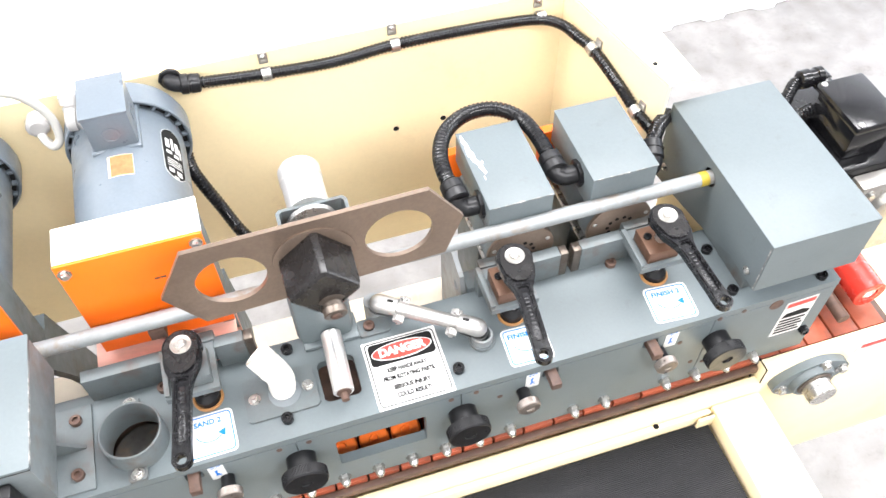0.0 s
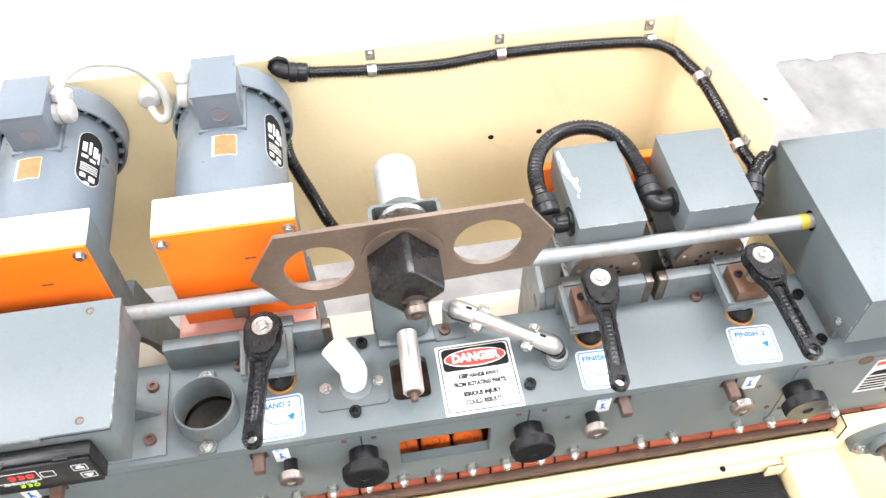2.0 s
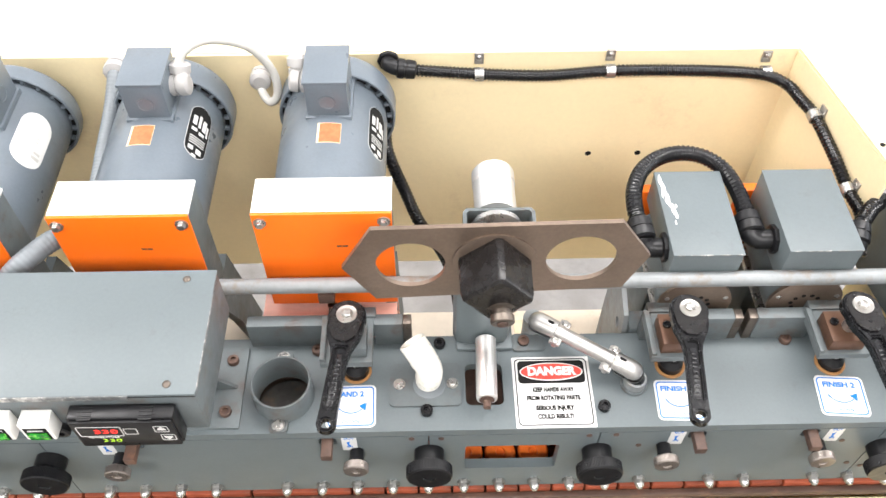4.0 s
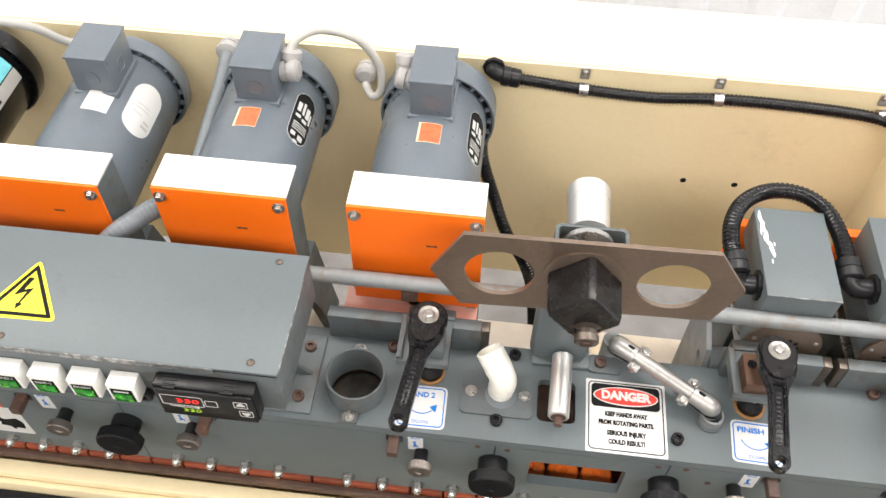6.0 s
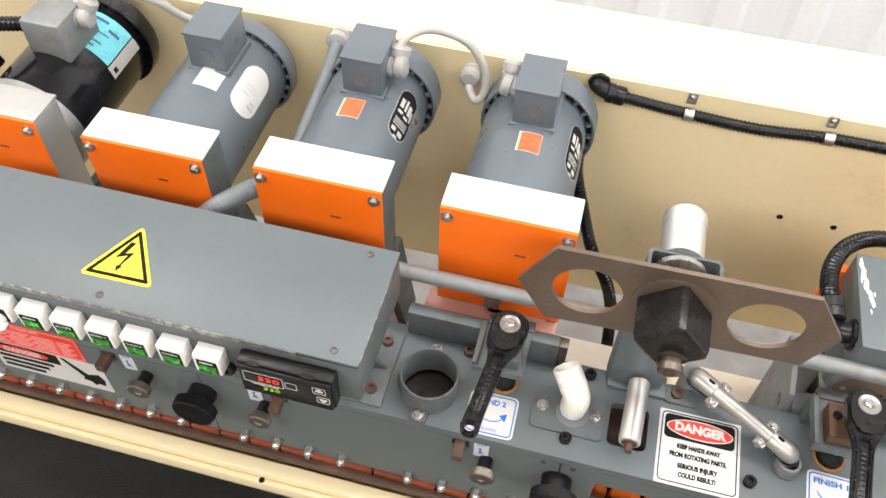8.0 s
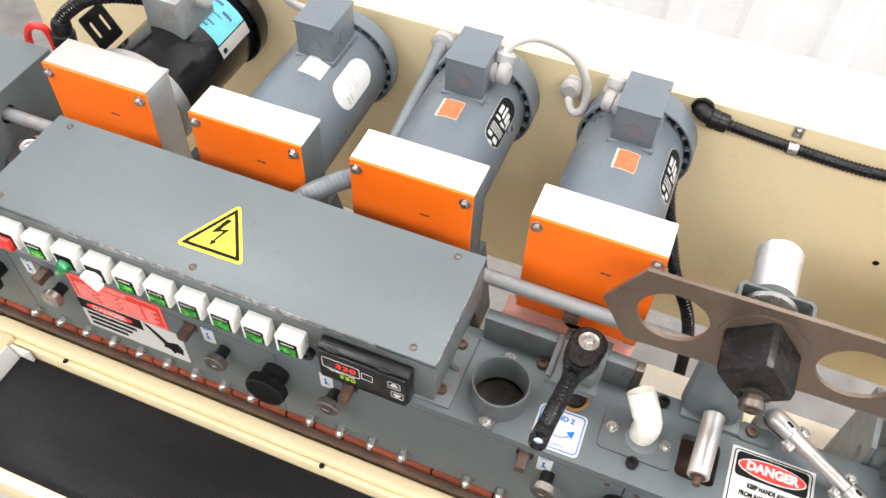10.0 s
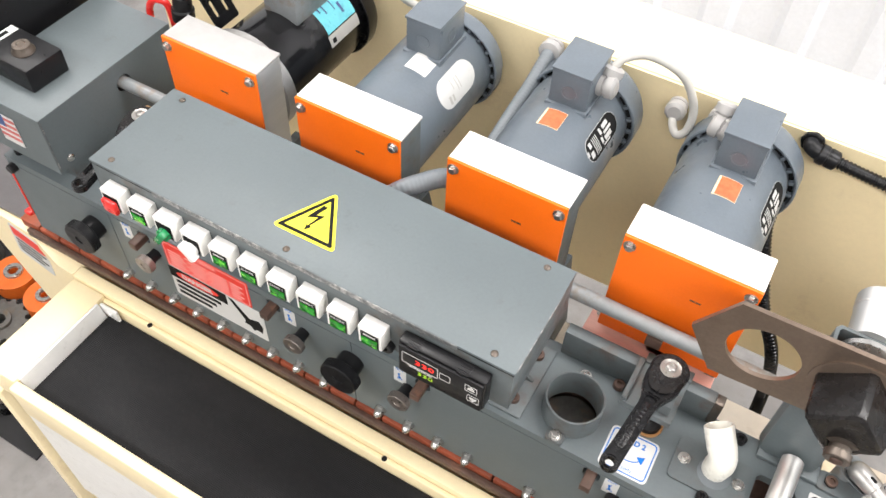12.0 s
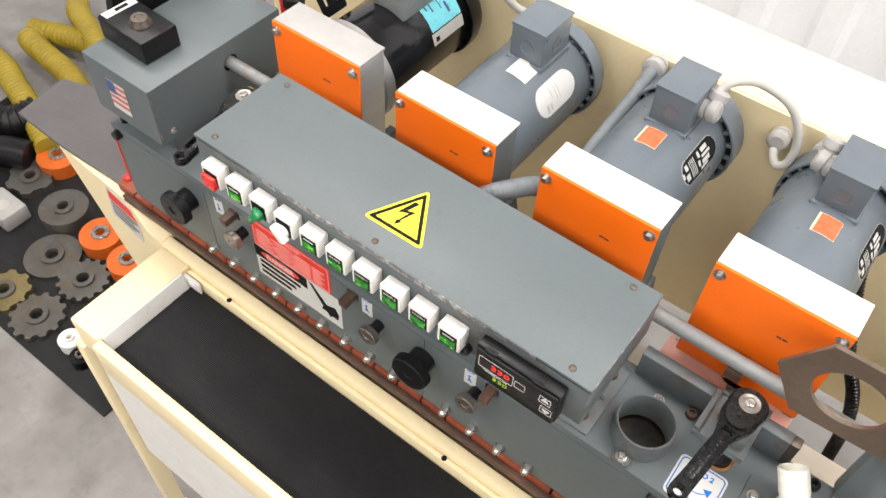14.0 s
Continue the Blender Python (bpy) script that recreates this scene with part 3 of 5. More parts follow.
part("red_edge_strip", box(X0 - 0.0025, X0 - 0.0002, -0.0015, 0.0015, -0.125, -0.028, 0.0004), RED_INK, beam, "narrow red painted end edge")
part("end_knob", lathe((-1.1365, YF, -0.0155), (0, -1, 0), [(0, 0.0075), (0.008, 0.0075), (0.010, 0.006)], 20), BLACK, beam)
nut = None
for k in range(-23, 11):
    nx = 0.0287 + 0.0431 * k
    if k not in (3, 6, -9, -14):
        if nut is None:
            nut = part("acorn_nut", lathe((0, YF - 0.0045, -0.1385), (0, -1, 0), [(0, 0.0062), (0.0035, 0.0062), (0.0075, 0.0050), (0.0105, 0.0022)], 14, lathe((0, YF, -0.1385), (0, -1, 0), [(0, 0.0076), (0.004, 0.0076), (0.0048, 0.0066)], 6)), STEEL, beam, "bright acorn nut")
            ob = nut
        else:
            ob = nut.copy()
            scene.collection.objects.link(ob)
        ob.location.x = nx
for bx, by in ((0.055, 0.0246), (0.281, 0.108), (0.4042, 0.090), (0.4045, 0.0250), (0.519, 0.011), (-0.1437, 0.0232), (-0.128, 0.110), (-0.029, 0.110), (-0.2704, 0.1036), (-1.1345, 0.0150)):
    part("cap_screw", socket_screw((bx, by, 0.0), (0, 0, 1), 0.0068, 0.007), BLACK_OXIDE if bx not in (0.281, -0.2704) else RUST, beam)
for bx, bz in ((0.378, -0.012), (0.410, -0.010), (0.038, -0.019), (0.068, -0.018), (-0.161, -0.019), (-0.128, -0.020), (0.381, -0.115), (0.361, -0.106), (0.098, -0.046), (0.332, -0.044)):
    part("front_screw", lathe((bx, YF, bz), (0, -1, 0), [(0, 0.0034), (0.0008, 0.0032)], 12), RUST, beam)
part("plug", lathe((0.457, YF, -0.018), (0, -1, 0), [(0, 0.0095), (0.0008, 0.0092)], 24), RUST, beam, "rusty round plug in the front plate")
part("end_screw", socket_screw((0.524, YF, -0.104), (0, -1, 0), 0.0065, 0.009), BLACK_OXIDE, beam)
for rx_ in (-0.095, -0.054, -0.013):
    part("drive_roller", lathe((rx_, 0.032, -0.172), (0, 0, 1), [(0, 0.0190), (0.044, 0.0190), (0.046, 0.0170), (0.0462, 0.006), (0.043, 0.005)], 32), ROLLER_ORANGE, beam, "orange urethane roller inside the beam window")


# ---- control box with its switches and temperature controller ----
cb = thing("control_box", (-0.61, 0.02, 0.0), "grey sheet steel control box with a riveted lid", "control box")
CX0, CX1, CY0, CY1 = -0.868, -0.347, -0.0505, 0.0875
part("lid", box(CX0, CX1, CY0, CY1, 0.1805, 0.1845, 0.0012), GREY, cb)
part("worn_edge", box(CX0 + 0.09, CX1 - 0.06, CY0 - 0.0008, CY0 + 0.0006, 0.1770, 0.1838, 0.0003), CHIPPED, cb, "chipped bare edge of the lid")
part("worn_edge", box(CX1 - 0.0006, CX1 + 0.0006, CY0 + 0.004, CY1 - 0.03, 0.1805, 0.1840, 0.0003), CHIPPED, cb)
part("seam", box(CX0 + 0.0006, CX1 - 0.0006, CY0 + 0.0004, CY1 - 0.002, 0.1792, 0.1804), INK, cb, "dark seam under the lid")
part("body", box(CX0 + 0.001, CX1 - 0.001, CY0 + 0.001, CY1 - 0.001, 0.1165, 0.1791, 0.0012), GREY_WORN, cb)
part("pedestal", box(CX0 + 0.06, CX1 - 0.05, 0.045, 0.085, 0.0003, 0.1162), GREY, cb)
for sx, sy in ((-0.8453, -0.0385), (-0.610, -0.0400), (-0.3735, -0.0400), (-0.845, 0.076), (-0.375, 0.076)):
    part("lid_screw", round_screw((sx, sy, 0.1845), (0, 0, 1), 0.0038, 0.0020), DARK_STEEL, cb)
br2 = part("mounting_flange", box(-0.412, -0.350, 0.006, 0.108, 0.0002, 0.004, 0.001), GREY_WORN, cb)
gus = plate([[(0, 0), (0.040, 0), (0, 0.040)]], 0.004, Matrix.Translation((-0.397, 0.058, 0.004)) @ FRONT)
part("flange_gusset", gus, GREY_WORN, cb)
for by in (0.0246, 0.0897):
    part("cap_screw", socket_screw((-0.3665, by, 0.004), (0, 0, 1), 0.0066, 0.006), RUST, cb)

for k in range(10):
    sx, up = -0.8295 + 0.0372 * k, -0.0006 * k
    sw = thing("switch_block", (sx, -0.05, 0.147), "white square switch with a lit green lens" if k not in (0, 2, 3) else ("white square switch with a red push button", "", "white square switch with a green lever", "white square switch with a white lever")[k], "switch", "switches on the control box")
    part("housing", box(sx - 0.0138, sx + 0.0138, -0.0665, -0.0500, 0.1385 + up, 0.1665 + up, 0.0012), PLASTIC_W, sw)
    part("bezel", box(sx - 0.0104, sx + 0.0104, -0.0672, -0.0663, 0.1405 + up, 0.1610 + up, 0.0003), INK, sw)
    if k == 0:
        part("push_button", box(sx - 0.0095, sx + 0.0095, -0.073, -0.067, 0.1390 + up, 0.157 + up, 0.0015), RED_PLASTIC, sw)
    elif k in (2, 3):
        lev = box(-0.0045, 0.0045, -0.010, 0.0, -0.012, 0.012, 0.002)
        lev = lathe((0, 0.001, 0), (0, -1, 0), [(0, 0.0085), (0.005, 0.008), (0.006, 0.006)], 20, lev)
        part("lever", turned(lev, pose(sx, -0.0685, 0.147 + up, 0, 35 if k == 2 else -40, 0)), GREEN if k == 2 else PLASTIC_W, sw)
    else:
        part("lens", box(sx - 0.009, sx + 0.009, -0.0684, -0.0671, 0.1415 + up, 0.1535 + up, 0.0005), GREEN_LENS, sw)
        word = {5: "SHAPE", 6: "SAND-1", 7: "SAND-2", 8: "FINISH"}.get(k)
        if word:
            lettering("caption", word, 0.0048, Matrix.Translation((sx, -0.0673, 0.1575 + up)) @ FRONT, LABEL, sw, 0.016)
        else:
            part("caption_bar", plate([rect(sx - 0.007, sx + 0.007, 0.1565 + up, 0.1585 + up)], 0.0003, front(-0.0672)), LABEL, sw)

tc = thing("temperature_controller", (-0.4145, -0.05, 0.144), "black panel temperature controller showing red and green digits", "temperature controller")
part("case", box(-0.4625, -0.3675, -0.0655, -0.0510, 0.121, 0.1700, 0.002), BLACK, tc)
part("face", box(-0.4600, -0.3690, -0.0690, -0.0657, 0.1225, 0.1680, 0.0012), BLACK, tc)
F = front(-0.0691)
part("display_frame", plate([rect(-0.456, -0.416, 0.1435, 0.1615, 0.002), rect(-0.4553, -0.4167, 0.1442, 0.1608, 0.0016)], 0.0003, F), LABEL, tc)
lettering("red_digits", "330", 0.0098, Matrix.Translation((-0.4310, -0.0692, 0.1520)) @ FRONT, DIGIT_RED, tc, 0.021)
lettering("caption", "TEMPERATURE", 0.0035, Matrix.Translation((-0.436, -0.0692, 0.1408)) @ FRONT, LABEL, tc, 0.028)
lettering("green_digits", "330", 0.0076, Matrix.Translation((-0.4300, -0.0692, 0.1345)) @ FRONT, DIGIT_GREEN, tc, 0.017)
for bx, bz, bw in ((-0.4085, 0.152, 0.006), (-0.3805, 0.1555, 0.0065), (-0.3775, 0.1395, 0.0065)):
    part("button_frame", plate([rect(bx - bw, bx + bw, bz - 0.0055, bz + 0.0055, 0.0015), rect(bx - bw + 0.0006, bx + bw - 0.0006, bz - 0.0049, bz + 0.0049, 0.0012)], 0.0003, F), LABEL, tc)
part("arrow_up", plate([[(-0.3847, 0.1535), (-0.3763, 0.1535), (-0.3770, 0.1560), (-0.3805, 0.1600), (-0.3840, 0.1560)]], 0.0003, F), LABEL, tc)
part("arrow_down", plate([[(-0.3740, 0.1390), (-0.3775, 0.1350), (-0.3810, 0.1390), (-0.3817, 0.1415), (-0.3733, 0.1415)]], 0.0003, F), LABEL, tc)
for gx in (-0.446, -0.392):
    for k in range(4):
        part("rib", box(gx - 0.006, gx + 0.006, -0.067 + 0.004 * k, -0.0655 + 0.004 * k, 0.1700, 0.1707), BLACK, tc)

part("cable_jack", lathe((-0.4835, -0.0500, 0.1255), (0, -1, 0), [(0, 0.0085), (0.006, 0.0085), (0.0075, 0.0070), (0.0075, 0.0035), (0.004, 0.003)], 20), BLACK, cb, "round black socket under the switches")

# warning triangle on the lid
tri = [(-0.6087, 0.0461), (-0.6406, -0.0191), (-0.5689, -0.0179)]
cxy = (sum(p[0] for p in tri) / 3, sum(p[1] for p in tri) / 3)


def shrink(pts, k, r=0.0):
    out = []
    n = len(pts)
    for i in range(n):
        a, b, c = (Vector(pts[(i + d) % n]) for d in (-1, 0, 1))
        m0, e = Vector(cxy), k
        a, b, c = (m0 + (v - m0) * e for v in (a, b, c))
        if r:
            p, q = b + (a - b).normalized() * r, b + (c - b).normalized() * r
            out += [tuple((1 - s) ** 2 * p + 2 * s * (1 - s) * b + s * s * q) for s in (0, 0.25, 0.5, 0.75, 1)]
        else:
            out.append(tuple(b))
    return out


wt = thing("warning_triangle", (cxy[0], cxy[1], 0.1845), "yellow triangular high voltage warning sticker", "warning sticker")
part("sticker", plate([shrink(tri, 1.09, 0.008)], 0.0004, flat(0.1845)), YELLOW, wt)
part("border", plate([shrink(tri, 0.94, 0.003), shrink(tri, 0.76, 0.001)], 0.0003, flat(0.1849)), INK, wt)
zig = [(-0.6111, 0.0270), (-0.6055, 0.0270), (-0.6102, 0.0122), (-0.6015, 0.0152), (-0.6078, -0.0030), (-0.6052, -0.0038), (-0.6097, -0.0105), (-0.6118, -0.0030), (-0.6096, -0.0034), (-0.6066, 0.0106), (-0.6173, 0.0052)]
part("flash", plate([zig], 0.0003, flat(0.1849)), INK, wt)


# ---- lettered signs ----
def arrow_label(x0, x1, y0, y1, word, turn=0.0):
    cx, cy = (x0 + x1) / 2, (y0 + y1) / 2
    w, h = (x1 - x0) / 2, (y1 - y0) / 2
    m = Matrix.Translation((cx, cy, 0.0)) @ pose(0, 0, 0, 0, 0, turn)
    lab = thing("adjusting_label", (cx, cy, 0.0), "white adjusting label with blue border and curved arrow", "label", "labels on the beam")
    part("sticker", plate([rect(-w, w, -h, h, 0.006)], 0.0005, m), LABEL, lab)
    part("border", plate([rect(-w + 0.0022, w - 0.0022, -h + 0.0022, h - 0.0022, 0.005), rect(-w + 0.0035, w - 0.0035, -h + 0.0035, h - 0.0035, 0.0040)], 0.0003, m @ flat(0.0005)), BLUE_INK, lab)
    lettering("word", word, 0.0088, m @ pose(-0.001, h - 0.0115, 0.0006), BLUE_INK, lab, 0.036 if len(word) > 6 else 0.030, 0.0003)
    lettering("word", "DOWN", 0.006, m @ pose(0.0, -h + 0.0075, 0.0006), BLUE_INK, lab, 0.018)
    arc = [(0.017 * math.cos(radians(a)), 0.006 + 0.015 * math.sin(radians(a))) for a in range(195, 325, 10)]
    inn = [(0.0158 * math.cos(radians(a)), 0.006 + 0.0138 * math.sin(radians(a))) for a in range(324, 194, -10)]
    part("arc", plate([arc + inn], 0.0003, m @ flat(0.0005)), BLUE_INK, lab)
    part("arrow_tip", plate([[(0.0175, 0.004), (0.0085, 0.0005), (0.0160, -0.0062)]], 0.0003, m @ flat(0.0005)), BLUE_INK, lab)
    return lab


arrow_label(-0.256, -0.2005, 0.0048, 0.0575, "SAND 2", 1)
arrow_label(0.1145, 0.1680, 0.0065, 0.0570, "FINISH 1", -2)
arrow_label(0.2985, 0.3535, 0.0080, 0.0585, "FINISH 2", -4)

sign = thing("danger_sign", (0.0, 0.045, 0.0), "white danger sign with red oval and black text", "sign")
part("sticker", plate([rect(-0.0448, 0.0446, 0.0005, 0.0905, 0.0015)], 0.0005, flat(0.0)), LABEL, sign)
part("outline", plate([rect(-0.0420, 0.0418, 0.0035, 0.0880, 0.005), rect(-0.0408, 0.0406, 0.0047, 0.0868, 0.0040)], 0.0003, flat(0.0005)), INK, sign)
part("heading_panel", plate([rect(-0.0385, 0.0383, 0.0560, 0.0855, 0.005)], 0.0003, flat(0.0005)), INK, sign)
part("oval_ring", plate([circle(0, 0.0708, 0.0365, 48, 0.0118)], 0.0003, flat(0.0008)), LABEL, sign)
part("oval", plate([circle(0, 0.0708, 0.0350, 48, 0.0104)], 0.0003, flat(0.0011)), RED_INK, sign)
lettering("heading", "DANGER", 0.0145, pose(0, 0.0708, 0.0015), LABEL, sign, 0.056, 0.0008)
for y, words, w in ((0.0475, "KEEP HANDS AWAY", 0.047), (0.0370, "FROM ROTATING PARTS.", 0.061), (0.0245, "SERIOUS INJURY", 0.043), (0.0140, "COULD RESULT!", 0.040)):
    lettering("line", words, 0.0076, pose(0.0, y, 0.0008), INK, sign, w, 0.00036)

fs = thing("safety_sign", (-0.78, YF, -0.05), "red and white safety sign with a black pictogram", "sign")
FF = front(YF) @ Matrix.Translation((0, -0.004, 0))
part("red_panel", plate([rect(-0.868, -0.727, -0.053, -0.000, 0.002)], 0.0006, FF), RED_INK, fs)
part("white_panel", plate([rect(-0.870, -0.711, -0.120, -0.0545, 0.002)], 0.0006, FF), LABEL, fs)
part("black_band", plate([rect(-0.870, -0.772, -0.078, -0.0550)], 0.0004, FF @ flat(0.0006)), INK, fs)
part("red_oval", plate([circle(-0.822, -0.0665, 0.036, 32, 0.0085)], 0.0004, FF @ flat(0.0010)), RED_INK, fs)
lettering("heading", "DANGER", 0.0125, FF @ pose(-0.822, -0.0665, 0.0016), LABEL, fs, 0.052, 0.0004)
part("red_frame", plate([rect(-0.8655, -0.7295, -0.0505, -0.0025, 0.001), rect(-0.8647, -0.7303, -0.0497, -0.0033, 0.001)], 0.0003, FF @ flat(0.0006)), PINK_INK, fs)
lettering("heading", "DANGER", 0.0085, FF @ pose(-0.797, -0.0085, 0.0007), PINK_INK, fs, 0.036)
for k in range(6):
    for x0_, x1_ in ((-0.860, -0.838 + 0.004 * (k % 3)), (-0.832 + 0.004 * (k % 3), -0.795 - 0.005 * (k % 2)), (-0.791 - 0.005 * (k % 2), -0.762), (-0.758, -0.737 - 0.006 * (k % 2))):
        part("text_bar", plate([rect(x0_, x1_, -0.0185 - 0.0055 * k, -0.0165 - 0.0055 * k)], 0.0003, FF @ flat(0.0006)), PINK_INK, fs)
for k in range(3):
    part("text_bar", plate([rect(-0.863, -0.786 - 0.01 * k, -0.0895 - 0.0115 * k, -0.0830 - 0.0115 * k)], 0.0003, FF @ flat(0.0006)), INK, fs)
part("pictogram", plate([[(-0.768, -0.0575), (-0.762, -0.0575), (-0.738, -0.086), (-0.722, -0.080), (-0.716, -0.092), (-0.719, -0.106), (-0.728, -0.104), (-0.733, -0.110), (-0.738, -0.102), (-0.748, -0.101), (-0.745, -0.093)]], 0.0004, FF @ flat(0.0006)), INK, fs)

es = thing("instruction_sign", (0.492, YF, -0.06), "white instruction sticker with a red heading strip", "sign")
part("sticker", plate([[(0.473, -0.0985), (0.5180, -0.0985), (0.5185, -0.0175), (0.4750, -0.0205)]], 0.0006, FF), LABEL, es)
part("heading", plate([[(0.477, -0.0320), (0.5165, -0.0295), (0.5165, -0.0205), (0.477, -0.0230)]], 0.0003, FF @ flat(0.0006)), RED_INK, es)
part("pictogram", plate([[(0.477, -0.056), (0.514, -0.056), (0.516, -0.048), (0.504, -0.043), (0.481, -0.046)]], 0.0003, FF @ flat(0.0006)), INK, es)
for k in range(5):
    part("text_bar", plate([rect(0.477, 0.514 - 0.004 * (k % 2), -0.0935 + 0.0072 * k, -0.0895 + 0.0072 * k)], 0.0003, FF @ flat(0.0006)), INK, es)
for tx in (-0.9320, -0.664, -0.5023, -0.2311, 0.138, 0.3166):
    tag = thing("setting_tag", (tx, YF, -0.02), "small white in and out setting tag", "tag", "setting tags")
    part("sticker", plate([rect(tx - 0.0085, tx + 0.0085, -0.040, -0.010, 0.001)], 0.0005, FF), LABEL, tag)
    lettering("word", "OUT", 0.0055, Matrix.Translation((tx, YF - 0.0006, -0.0155)) @ FRONT, BLUE_INK, tag, 0.011)
    lettering("word", "IN", 0.0055, Matrix.Translation((tx, YF - 0.0006, -0.0355)) @ FRONT, BLUE_INK, tag, 0.006)
    part("arrow", plate([[(tx - 0.003, -0.0205), (tx + 0.001, -0.0185), (tx - 0.0005, -0.025), (tx + 0.002, -0.0295), (tx - 0.002, -0.0315), (tx - 0.002, -0.025)]], 0.0003, FF @ flat(0.0005)), BLUE_INK, tag)


# ---- heads: motors behind orange covers ----
def wrap_label(cx, cz, r, mid, half, y0, y1, round_end):
    """A label bent round a motor: mid and half are angles from the top, in degrees."""
    bm = bmesh.new()
    rows, n = [], 16
    ln = (y1 - y0) / 2
    rad = min(radians(half) * r, ln) if round_end else 0.0
    for k in range(n + 1):
        u = -math.cos(math.pi * k / n) if round_end else -1 + 2 * k / n
        y = (y0 + y1) / 2 + ln * u
        h = half
        if round_end and abs(u) * ln > ln - rad:
            d = (abs(u) * ln - (ln - rad)) / rad
            h = half * max(math.sqrt(max(1 - d * d, 0)), 0.03)
        rows.append([bm.verts.new((cx + r * math.sin(radians(mid + h * s)), y, cz + r * math.cos(radians(mid + h * s)))) for s in (-1, -0.5, 0, 0.5, 1)])
    for a, b in zip(rows, rows[1:]):
        for j in range(4):
            bm.faces.new((a[j], b[j], b[j + 1], a[j + 1]))
    return bm


MOTOR_AXIS = 0.092


def motor(cx, style, dz, roll=0.0):
    MZ = MOTOR_AXIS + dz
    black = style == "black"
    paint = BLACK_GLOSS if black else MOTOR
    what = {"black": "glossy black electric motor with a cyan nameplate", "plain": "grey electric motor with white paper labels", "grey": "grey electric motor with a dark oval nameplate"}[style]
    mt = thing("electric_motor", (cx, 0.33, MZ - 0.07), what, "electric motor", "motors along the machine")
    fan = {"black": (0.016, -0.004), "plain": (0.017, -0.001), "grey": (0.004, 0.0)}[style]
    shell = lathe((cx, 0.237, MZ), (0, 1, 0), [(-0.022, 0.056), (-0.018, 0.0655), (-0.010, 0.0672), (0.152 + fan[0], 0.0672), (0.154 + fan[0], 0.0660), (0.172 + fan[0], 0.0660)], 56)
    part("shell", shell, paint, mt)
    cover = lathe((cx + 0.002, 0.398 + fan[0], MZ), (0, 1, 0), [(d_, r_ + fan[1]) for d_, r_ in ((0.012, 0.0715), (0.0006, 0.0720), (0.0, 0.0730), (0.0, 0.0745), (0.0015, 0.0755), (0.036 - fan[0], 0.0755), (0.044 - fan[0], 0.072), (0.049 - fan[0], 0.060), (0.050 - fan[0], 0.03))], 56)
    part("fan_cover", cover, paint, mt)
    # Black ring paints the shade in the gap below the cover.
    part("air_gap", lathe((cx, 0.4035 + fan[0], MZ), (0, 1, 0), [(0, 0.0661), (0.0, 0.0714), (0.002, 0.0714), (0.002, 0.0661)], 48), INK, mt, "black ring shading the gap under the fan cover")
    for k in range(16):
        a = radians(-120 + 16 * k)
        part("cooling_rib", turned(box(-0.0022, 0.0022, 0.3978 + fan[0], 0.4050 + fan[0], 0.0655, 0.0722 + fan[1], 0.0006), Matrix.Translation((cx + 0.001, 0, MZ)) @ Matrix.Rotation(a, 4, "Y")), paint, mt)
    jx0 = cx - 0.029 + (0.005 if style == "grey" else 0.007)
    jx1 = jx0 + 0.0505
    if not black:
        jb = part("junction_box", box(jx0, jx1, 0.336, 0.402, 0.146 + dz, 0.207 + dz, 0.002), MOTOR, mt)
        part("lid", box(jx0 - 0.0012, jx1 + 0.0012, 0.3345, 0.4035, 0.2055 + dz, 0.2095 + dz, 0.0012), MOTOR, jb)
        part("saddle", box(jx0 - 0.003, jx1 + 0.003, 0.332, 0.404, 0.142 + dz, 0.1585 + dz, 0.002), MOTOR, jb)
        part("knockout", lathe(((jx0 + jx1) / 2, 0.3358, 0.178 + dz), (0, -1, 0), [(0, 0.0105), (0.0008, 0.0103), (0.0008, 0.0085), (0.0002, 0.008)], 24), MOTOR, jb)
        part("knockout", lathe((jx1 + 0.0002, 0.369, 0.178 + dz), (1, 0, 0), [(0, 0.0105), (0.0008, 0.0103), (0.0008, 0.0085), (0.0002, 0.008)], 24), MOTOR, jb)
    else:
        jb = part("junction_box", box(cx - 0.02, cx + 0.035, 0.30, 0.375, 0.146 + dz, 0.205 + dz, 0.004), GALV, mt, "bare metal junction box")
    if style == "grey":
        part("rating_label", wrap_label(cx, MZ, 0.0674, -3 + roll, 12, 0.289, 0.322, False), LABEL_OLD, mt, "browned paper rating label")
        part("rating_print", wrap_label(cx, MZ, 0.0676, -2 + roll, 10.6, 0.2898, 0.3212, False), LABEL_ORANGE, mt)
        np_ = part("nameplate", wrap_label(cx, MZ, 0.0675, 53 + roll, 13.5, 0.294, 0.379, True), LABEL, mt, "oval metal nameplate in black and white")
        part("nameplate_field", wrap_label(cx, MZ, 0.0677, 53 + roll, 13.0, 0.2948, 0.3782, True), INK, np_)
